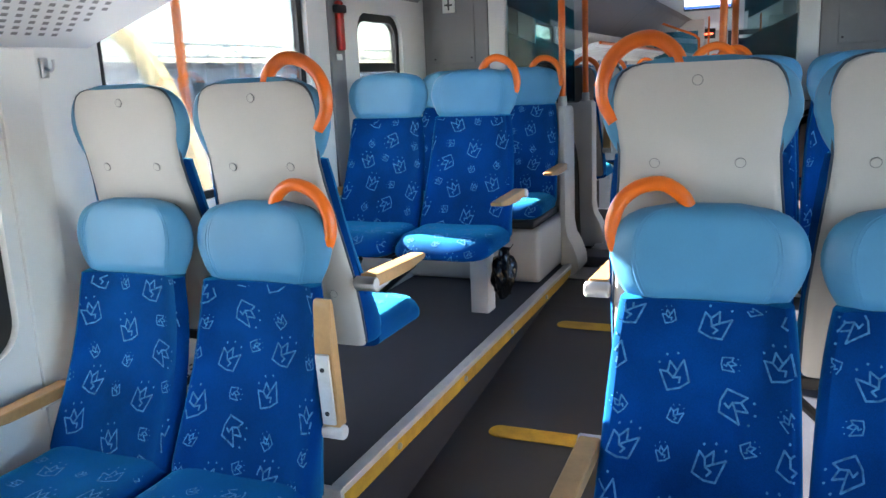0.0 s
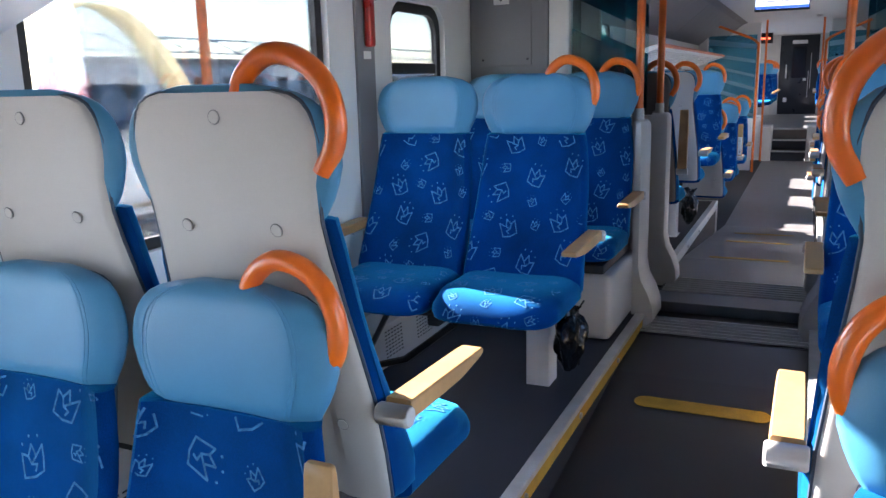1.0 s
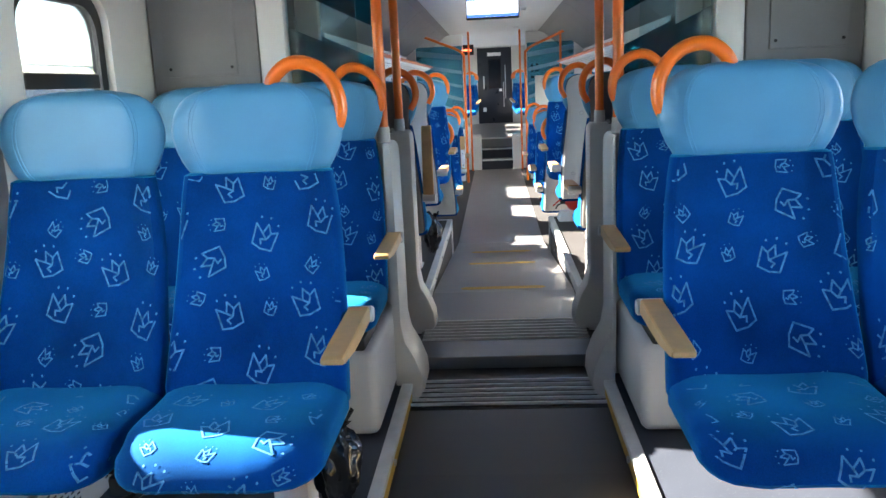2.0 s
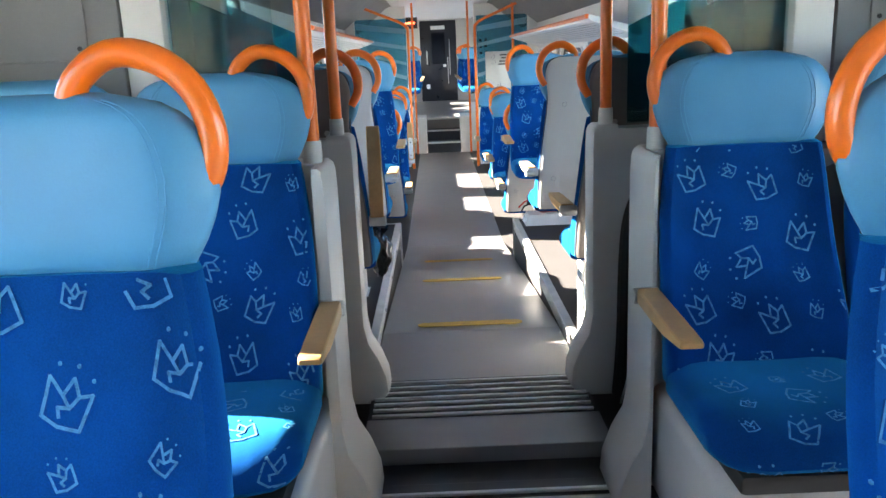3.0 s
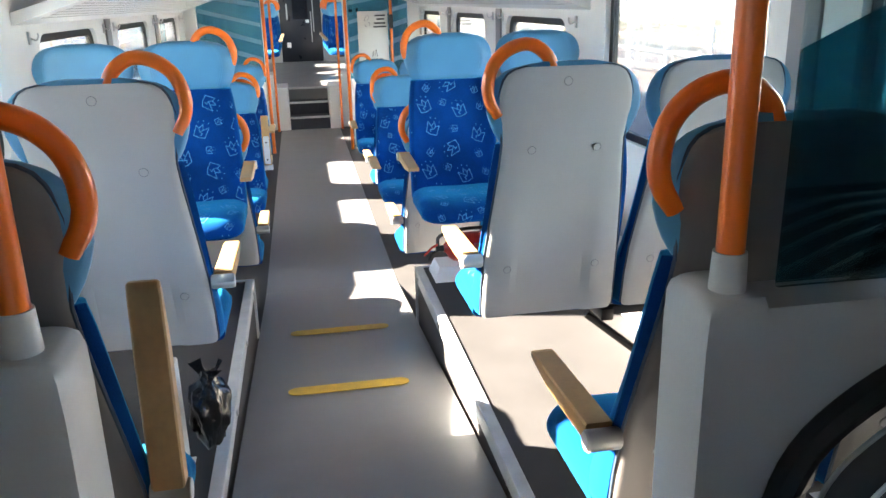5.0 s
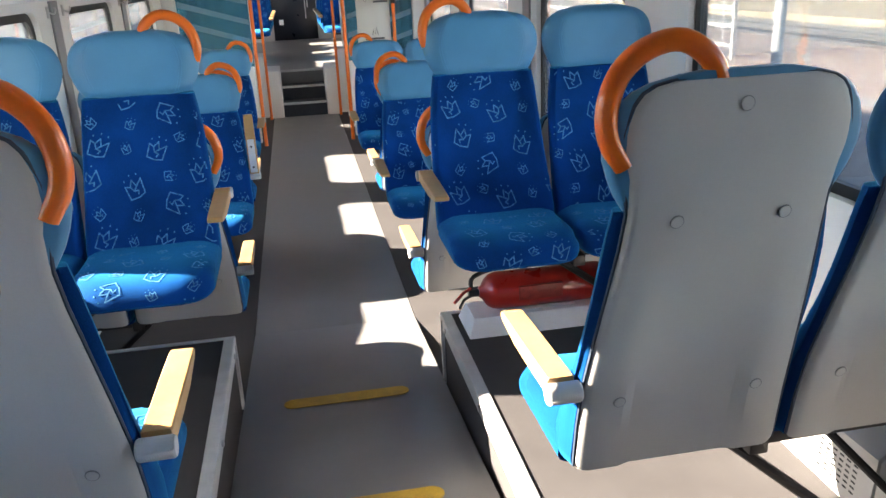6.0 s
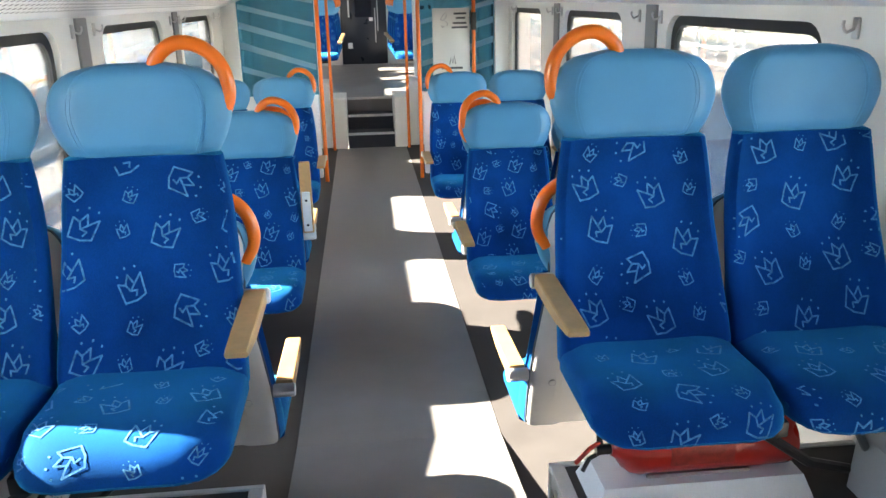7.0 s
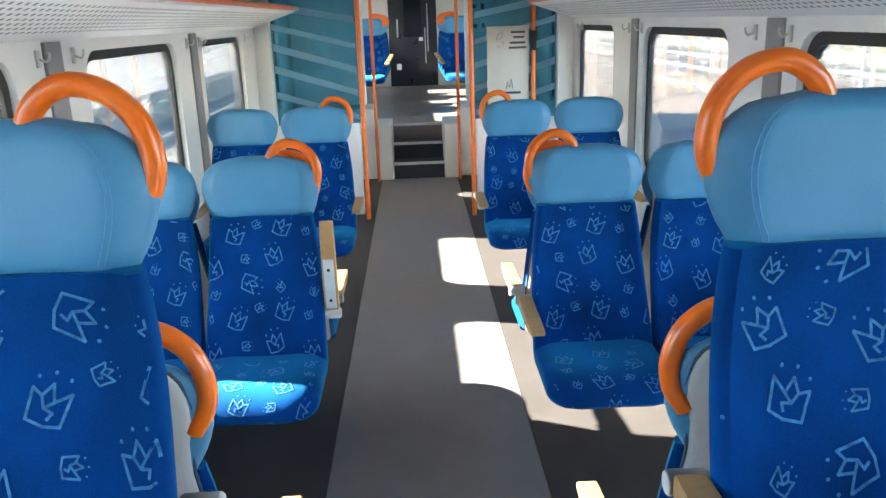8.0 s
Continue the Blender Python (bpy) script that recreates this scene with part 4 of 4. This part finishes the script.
# end door
ob = thing("end_door", "dark navy end door with glazed panel", "door")
part("leaf", boxed(-0.415, 0.415, 21.33, 21.37, 0.515, 2.315, bevel=0.004), DARK_DOOR, ob)
part("notice", boxed(-0.16, 0.16, 21.315, 21.325, 2.12, 2.20), PAPER, ob, "small white notice")
for x, z0, z1 in ((0.20, 0.9, 1.5), (0.245, 1.1, 1.9)):
    part("strip", boxed(x, x + 0.018, 21.318, 21.328, z0, z1), STEEL, ob)
part("sticker", boxed(0.10, 0.17, 21.322, 21.328, 1.28, 1.34), PAPER, ob)
part("sticker", boxed(-0.30, -0.22, 21.322, 21.328, 0.80, 0.90), PAPER, ob)
part("pane", boxed(-0.15, 0.15, 21.324, 21.329, 1.35, 2.05), material("dark_door_glass", (0.004, 0.006, 0.012), 0.08, vary=0.1, bump=0), ob)
part("handle", boxed(-0.28, -0.25, 21.29, 21.328, 1.35, 1.65, bevel=0.006), STEEL, ob)

# ceiling screen and led panel
ob = thing("ceiling_screen", "ceiling-mounted passenger screen showing white and blue", "screen")
part("casing", boxed(-0.26, 0.24, 9.40, 9.47, 2.07, 2.345, bevel=0.008), DARK_STEEL, ob)
part("display", boxed(-0.25, 0.23, 9.394, 9.399, 2.09, 2.335), LCD_WHITE, ob)
part("display_band", boxed(-0.25, 0.23, 9.390, 9.393, 2.24, 2.334), LCD_BLUE, ob)
part("display_band", boxed(-0.25, 0.23, 9.390, 9.393, 2.09, 2.115), LCD_BLUE, ob)
part("text_bar", boxed(-0.20, 0.20, 9.388, 9.392, 2.155, 2.163), INK, ob)
ob = thing("led_panel", "dark ceiling display with red and blue light bars", "display")
part("casing", boxed(-0.95, -0.36, 16.02, 16.08, 1.98, 2.16, bevel=0.006), DARK_STEEL, ob)
part("text_bar", boxed(-0.66, -0.40, 16.012, 16.018, 2.05, 2.08), LED_RED, ob)
part("text_bar", boxed(-0.90, -0.74, 16.012, 16.018, 2.07, 2.10), LED_BLUE, ob)


# ---- luggage racks ----
def luggage_rack(s, y0, y1):
    ob = thing("luggage_rack", "pale perforated luggage rack with an orange front edge", "luggage rack")
    bm = bmesh.new()
    ring = [(s * 1.328, 1.605), (s * 0.97, 1.725), (s * 0.955, 1.75), (s * 0.97, 1.765), (s * 1.328, 1.66)]
    loft(bm, [[(x, y, z) for x, z in ring] for y in (y0, y1)])
    part("shelf", bm, CEILING, ob, smooth=False)
    bm = bmesh.new()
    tube(bm, [(s * 0.948, y0 + 0.005, 1.752), (s * 0.948, y1 - 0.005, 1.752)], 0.017, sides=10)
    part("front_edge", bm, ORANGE, ob, "orange front edge")
    bm = bmesh.new()
    n = int((y1 - y0 - 0.3) / 0.045)
    for i in range(n):
        for j in range(7):
            y = y0 + 0.15 + i * 0.045 + (0.022 if j % 2 else 0)
            x = 1.02 + j * 0.036
            z = 1.605 + (1.328 - x) / 0.358 * 0.12 - 0.0015
            vs = [bm.verts.new((s * (x + dx), y + dy, z - dx * 0.335)) for dx, dy in ((-0.009, -0.014), (0.009, -0.006), (0.009, 0.014), (-0.009, 0.006))]
            bm.faces.new(vs)
    tagged(part("perforation", bm, SLOT, ob, "dark perforation slots", smooth=False), kind="stuff")


for s in (-1, 1):
    luggage_rack(s, -3.1, 1.98)
    luggage_rack(s, 8.25, 13.85)


# ---- smaller fittings ----
for s, side in ((-1, "west"), (1, "east")):
    # pillar covers between the windows
    for y, z0, z1 in ((1.70, 0.02, 1.60), (3.57, POD, 1.92), (10.10, 0.02, 1.60), (12.02, 0.02, 1.60), (6.50, POD, 1.92)):
        a, b = sorted((s * (WALL_X - 0.012), s * (WALL_X + 0.002)))
        structure(f"trim_pillar_{side}", boxed(a, b, y - 0.07, y + 0.07, z0, z1, bevel=0.003), CABINET if y != 1.70 else PANEL, "grey pillar cover strip on the side wall")
    # coat hooks
    for y in (1.80, 9.98, 10.28, 11.88, 12.16, 8.45, 13.55):
        ob = thing("coat_hook", "small steel coat hook on the wall", "hook", pose(s * (WALL_X - 0.001), y, 1.545), "coat hooks")
        part("plate", boxed(*sorted((-s * 0.010, 0)), -0.014, 0.014, -0.030, 0.030, bevel=0.003), STEEL, ob)
        bm = bmesh.new()
        tube(bm, smooth_path([(-s * 0.008, 0, 0.0), (-s * 0.034, 0, -0.010), (-s * 0.046, 0, 0.008), (-s * 0.044, 0, 0.022)], 10), 0.0045, sides=8)
        part("prong", bm, STEEL, ob)
    # heater covers along the foot of the walls
    for y0, y1, z in ((1.95, 3.05, POD), (3.05, 4.05, POD), (5.6, 6.7, POD), (6.7, 8.0, POD), (8.6, 9.9, 0), (10.6, 11.9, 0)):
        ob = thing("heater_cover", "pale perforated heater cover along the wall", "heater")
        bm = bmesh.new()
        ring = [(s * 1.326, z + 0.001), (s * 1.18, z + 0.001), (s * 1.19, z + 0.17), (s * 1.24, z + 0.22), (s * 1.326, z + 0.23)]
        loft(bm, [[(x, y, zz) for x, zz in ring] for y in (y0 + 0.005, y1 - 0.005)])
        part("body", bm, SHELL, ob, smooth=False)
        bm = bmesh.new()
        n = int((y1 - y0) / 0.28)
        for g in range(n):
            for i in range(6):
                for j in range(8):
                    y = y0 + 0.06 + g * 0.28 + i * 0.026
                    zz = z + 0.035 + j * 0.015
                    x = s * (1.18 + 0.01 * (zz - z) / 0.17 - 0.0012)
                    bm.faces.new([bm.verts.new((x, y + dy, zz + dz)) for dy, dz in ((0, 0), (0.016, 0), (0.016, 0.006), (0, 0.006))])
        tagged(part("perforation", bm, BLACK, ob, "dark ventilation slots", smooth=False), kind="stuff")

# red emergency hammer on the west pillar
ob = thing("emergency_hammer", "red emergency hammer in a holder on the pillar", "hammer")
bm = boxed(-1.316, -1.285, 3.55, 3.60, 1.62, 1.86, bevel=0.012, seg=3)
part("handle", bm, RED, ob)
part("head", boxed(-1.314, -1.28, 3.53, 3.62, 1.80, 1.84, bevel=0.008), BLACK, ob, "black hammer head")
part("label_plate", boxed(-1.318, -1.314, 3.548, 3.602, 1.575, 1.605), PAPER, ob)

# pictogram plate on the west cabinet
ob = thing("pictogram_plate", "small white plate with a dark pictogram", "sign")
part("plate", boxed(-1.185, -1.105, 4.645, 4.655, 1.85, 1.95), PAPER, ob)
part("mark", boxed(-1.17, -1.12, 4.641, 4.644, 1.89, 1.90), INK, ob)
part("mark", boxed(-1.15, -1.14, 4.641, 4.644, 1.865, 1.93), INK, ob)

# green sticker on the window
ob = thing("exit_sticker", "small green and white sticker on the window pane", "sticker")
part("sheet", boxed(-1.358, -1.355, 2.42, 2.50, 1.80, 1.88), material("green_sticker", (0.02, 0.35, 0.12), 0.5), ob)
part("bar", boxed(-1.3545, -1.352, 2.45, 2.465, 1.81, 1.87), PAPER, ob)


# crumpled black bag on the aisle side of the west row
def bin_bag(x, y, z):
    ob = thing("bin_bag", "crumpled black plastic bag hanging under the seat", "bag", pose(x, y, z))
    bm = bmesh.new()
    bmesh.ops.create_icosphere(bm, subdivisions=4, radius=1.0)
    for v in bm.verts:
        p = v.co.copy()
        k = 1 + 0.28 * noise.noise(p * 2.2) + 0.16 * abs(noise.noise(p * 5.5)) - 0.10 * abs(noise.noise(p * 11))
        v.co = Vector((p.x * 0.055 * k, p.y * 0.06 * k, p.z * 0.115 * k))
        if p.z > 0.6:
            v.co.x *= 0.7
    part("film", bm, BAG, ob)
    bm = bmesh.new()
    for a in (0.3, 1.9, 3.6, 5.0):
        loft(bm, [[(0.02 * math.cos(a), 0.02 * math.sin(a), 0.09), (0.02 * math.cos(a + 0.5), 0.02 * math.sin(a + 0.5), 0.09)], [(0.05 * math.cos(a), 0.05 * math.sin(a), 0.135), (0.06 * math.cos(a + 0.7), 0.06 * math.sin(a + 0.7), 0.128)]], cap=False, close=False)
    part("neck", bm, BAG, ob)


bin_bag(-0.43, 3.40, POD + 0.21)
bin_bag(-0.43, 6.50, POD + 0.21)


def extinguisher(x, y, z):
    """Red cylinder lying along x on a white tray, valve towards the aisle."""
    ob = thing("extinguisher_tray", "white sloped steel tray on the podium", "tray")
    bm = bmesh.new()
    loft(bm, [[(x - 0.03, y - 0.09, z), (x + 0.56, y - 0.09, z), (x + 0.56, y + 0.13, z), (x - 0.03, y + 0.13, z)], [(x - 0.005, y - 0.06, z + 0.068), (x + 0.535, y - 0.06, z + 0.068), (x + 0.535, y + 0.10, z + 0.068), (x - 0.005, y + 0.10, z + 0.068)]])
    part("body", bm, WHITE, ob)
    for dy in (-0.02, 0.055):
        part("saddle", boxed(x + 0.12, x + 0.40, y + dy - 0.008, y + dy + 0.008, z + 0.0685, z + 0.078), STEEL, ob)
    ob = thing("fire_extinguisher", "red fire extinguisher lying on a white tray", "extinguisher", pose(x, y + 0.015, z + 0.069))
    r0 = 0.072
    bm = bmesh.new()
    prof = ((0.03, 0.02), (0.04, 0.026), (0.055, 0.050), (0.075, 0.066), (0.10, r0), (0.50, r0), (0.52, 0.066), (0.53, 0.050))
    loft(bm, [[(px, r * math.cos(q), r0 + 0.001 + r * math.sin(q)) for q in (2 * math.pi * k / 24 for k in range(24))] for px, r in prof])
    part("bottle", bm, RED, ob)
    bm = bmesh.new()
    tube(bm, [(0.035, 0, r0), (-0.01, 0, r0)], 0.015, sides=12)
    part("valve", bm, DARK_STEEL, ob)
    bm = bmesh.new()
    tube(bm, [(0.0, 0, r0 + 0.02), (-0.03, -0.01, r0 + 0.01), (-0.07, -0.02, r0 - 0.025)], 0.006, sides=8)
    part("lever", bm, RED, ob)
    bm = bmesh.new()
    tube(bm, [(0.0, 0, r0 - 0.01), (-0.03, -0.01, r0 - 0.02), (-0.05, -0.02, r0 - 0.05)], 0.006, sides=8)
    part("grip", bm, DARK_STEEL, ob)
    bm = bmesh.new()
    tube(bm, smooth_path([(0.0, 0.0, r0 + 0.01), (0.02, 0.02, r0 + 0.06), (0.16, 0.03, 2 * r0 + 0.012), (0.40, 0.0, 2 * r0 + 0.010)], 16), 0.009, sides=8)
    part("hose", bm, BLACK, ob)
    part("label", boxed(0.17, 0.34, -r0 - 0.003, -r0 + 0.02, r0 - 0.02, r0 + 0.035, bevel=0.002), material("red_label_print", (0.30, 0.03, 0.02), 0.4, vary=0.3, scale=40), ob)


extinguisher(0.50, 8.03, POD + 0.001)

# smoke detectors on the ceiling
for y in (6.9, 11.5, 14.7):
    ob = thing("smoke_detector", "small white round detector on the ceiling", "detector", pose(0.35, y, 2.339))
    bm = bmesh.new()
    bmesh.ops.create_cone(bm, cap_ends=True, segments=24, radius1=0.035, radius2=0.05, depth=0.03, matrix=Matrix.Translation((0, 0, -0.015)))
    part("body", bm, WHITE, ob)

# ---- outside ----
GROUND = material("pale_gravel", (0.40, 0.38, 0.35), 0.95, vary=0.3, scale=0.6, grain=30, bump=0.3)
PAVING = material("terracotta_paving", (0.44, 0.36, 0.31), 0.9, vary=0.18, scale=0.8, grain=25, bump=0.2)
CONCRETE = material("pale_platform_concrete", (0.44, 0.43, 0.41), 0.9, vary=0.15, scale=0.7, grain=25, bump=0.2)
BALLAST = material("dark_track_ballast", (0.12, 0.115, 0.115), 0.95, vary=0.4, scale=2, grain=20, bump=0.4)
OCHRE = material("dry_ochre_grass", (0.40, 0.35, 0.26), 0.95, vary=0.35, scale=0.5, grain=12, bump=0.4)
FACADE = material("blue_grey_facade", (0.42, 0.48, 0.55), 0.6, vary=0.12, scale=0.3, grain=8)
PALE_FACADE = material("white_render_facade", (0.72, 0.71, 0.68), 0.8, vary=0.08, scale=0.3, grain=8)
BLUE_PANE = glass_material("bluish_shelter_glass", (0.88, 0.93, 0.97), reflect=0.5)

bm = bmesh.new()
vs = [bm.verts.new(p) for p in ((-1500, -1500, -0.95), (1500, -1500, -0.95), (1500, 1500, -0.95), (-1500, 1500, -0.95))]
bm.faces.new(vs)
structure("ground", bm, GROUND, "pale gravel ground of the railway yard")
structure("platform_east", boxed(1.75, 4.0, -30, 90, -0.94, -0.06), CONCRETE, "pale concrete platform beside the train")
structure("platform_paving", boxed(4.001, 10.5, -30, 90, -0.94, -0.062), PAVING, "terracotta paved platform")
structure("platform_strip", boxed(6.4, 6.8, -30, 90, -0.061, -0.052), CONCRETE, "pale guide strip in the paving")
structure("track_bed", boxed(11.5, 19.0, -60, 160, -0.94, -0.80), BALLAST, "dark ballast of the neighbouring tracks")
for x in (13.0, 14.5, 16.3, 17.8):
    structure("rail", boxed(x - 0.035, x + 0.035, -60, 160, -0.80, -0.64), STEEL, "shiny steel rail")
structure("verge", boxed(19.1, 34, -60, 160, -0.94, -0.55), OCHRE, "dry ochre grass verge")
structure("platform_west", boxed(-13, -7.2, -40, 120, -0.94, -0.06), CONCRETE, "pale concrete platform across the tracks")
structure("platform_line", boxed(-7.9, -7.75, -40, 120, -0.059, -0.052), YELLOW, "yellow line along the platform edge")
structure("track_bed_west", boxed(-6.6, -3.3, -60, 160, -0.94, -0.86), GROUND, "pale ballast of the neighbouring track")
for x in (-5.7, -4.2):
    structure("rail", boxed(x - 0.035, x + 0.035, -60, 160, -0.86, -0.70), STEEL, "shiny steel rail")

# railing along the east platform
ob = thing("platform_railing", "white steel railing along the platform", "railing")
for k in range(14):
    y = 18.5 + k * 1.9
    part("post", boxed(7.5, 7.56, y, y + 0.06, -0.06, 1.15), WHITE, ob)
for z in (0.15, 0.48, 0.80, 1.10):
    part("rail", boxed(7.515, 7.55, 18.5, 43.3, z, z + 0.05), WHITE, ob)
for k in range(40):
    y = 18.9 + k * 0.6
    part("baluster", boxed(7.52, 7.545, y, y + 0.025, 0.15, 1.10), WHITE, ob)
for x, y in ((4.6, 12.6),):
    ob = thing("lamp_post", "pale round lamp post on the platform", "post")
    bm = bmesh.new()
    tube(bm, [(x, y, -0.06), (x, y, 5.2)], 0.055, sides=14)
    part("shaft", bm, WHITE, ob)
for y in (9.5, 24.0):
    ob = thing("platform_ladder", "white steel frame on the platform edge", "frame")
    part("upright", boxed(8.6, 8.65, y, y + 0.05, -0.06, 2.0), WHITE, ob)
    part("upright", boxed(8.6, 8.65, y + 0.7, y + 0.75, -0.06, 2.0), WHITE, ob)
    for k in range(5):
        part("rung", boxed(8.605, 8.645, y + 0.05, y + 0.7, 0.3 + k * 0.36, 0.34 + k * 0.36), WHITE, ob)


def building(x0, x1, y0, y1, h, mat, label, s):
    ob = thing("building", label, "building")
    part("wall", boxed(x0, x1, y0, y1, -0.95, h), mat, ob, smooth=False)
    part("roof", boxed(x0 - 0.6, x1 + 0.6, y0 - 0.6, y1 + 0.6, h, h + 0.5), CABINET, ob, smooth=False)
    x = x1 if s < 0 else x0
    n = int((y1 - y0) / 4)
    for k in range(n):
        y = y0 + 1.2 + k * 4
        for z in np.arange(0.8, h - 1.5, 3.2):
            w = part("window", boxed(*sorted((x - s * 0.05, x + s * 0.04)), y, y + 1.6, z, z + 1.5), DARK_DOOR, ob, smooth=False)
            part("sill", boxed(*sorted((x - s * 0.15, x + s * 0.02)), y - 0.1, y + 1.7, z - 0.12, z - 0.01), CONCRETE, w, smooth=False)


building(38, 52, 20, 64, 9, PALE_FACADE, "white rendered building beyond the tracks", 1)
building(44, 60, 80, 130, 13, PALE_FACADE, "white rendered block beyond the tracks", 1)
building(-62, -48, -10, 120, 3.4, FACADE, "long low blue-grey station hall", -1)
ob = thing("truss_bridge", "pale steel truss girder over the station hall", "truss")
part("chord", boxed(-46.2, -46.0, -10, 130, 4.2, 4.35), FACADE, ob)
part("chord", boxed(-46.2, -46.0, -10, 130, 5.3, 5.45), FACADE, ob)
for k in range(46):
    y = -10 + k * 3.0
    bm = bmesh.new()
    up = k % 2
    tube(bm, [(-46.1, y, 4.35 if up else 5.3), (-46.1, y + 3.0, 5.3 if up else 4.35)], 0.07, sides=6)
    part("diagonal", bm, FACADE, ob)
for y in (-8, 30, 70, 110):
    part("pier", boxed(-46.5, -45.7, y, y + 0.8, -0.95, 4.2), CONCRETE, ob)

# glazed shelter with a curved cream frame on the west side
ob = thing("shelter", "curved cream-framed shelter with bluish glass", "shelter")
curve = smooth_path([(-5.0, 4.55, -0.9), (-5.0, 4.72, 0.6), (-5.0, 4.95, 1.75), (-5.0, 5.35, 2.12), (-5.0, 5.80, 2.12), (-5.0, 6.18, 1.88), (-5.0, 6.52, 1.45), (-5.0, 6.85, 0.6), (-5.0, 7.0, -0.9)], 40)
bm = bmesh.new()
loft(bm, [[p + Vector((dx, dy, 0)) for dx, dy in ((-0.1, -0.07), (0.1, -0.07), (0.1, 0.07), (-0.1, 0.07))] for p in curve])
part("frame", bm, frosted_film("cream_plastic_arch", (0.95, 0.86, 0.62), (1.0, 0.95, 0.85), 0.2), ob, "cream translucent arched frame")
part("pane", sheet([(p.y, p.z) for p in curve], [], lambda u, v: (-5.0, u, v), (-0.02, 0, 0)), BLUE_PANE, ob, smooth=False)
ob = thing("ticket_machine", "red ticket machine behind the shelter glass", "machine")
part("body", boxed(-6.1, -5.5, 5.35, 6.0, -0.9, 1.65, bevel=0.05), RED, ob)
part("front", boxed(-5.499, -5.48, 5.45, 5.9, 0.6, 1.3), FACADE, ob)
for y in (11.5, 26.0):
    ob = thing("signal_post", "orange signal post on the far platform", "post")
    part("shaft", boxed(-9.06, -8.94, y, y + 0.12, -0.06, 3.2), ORANGE, ob)
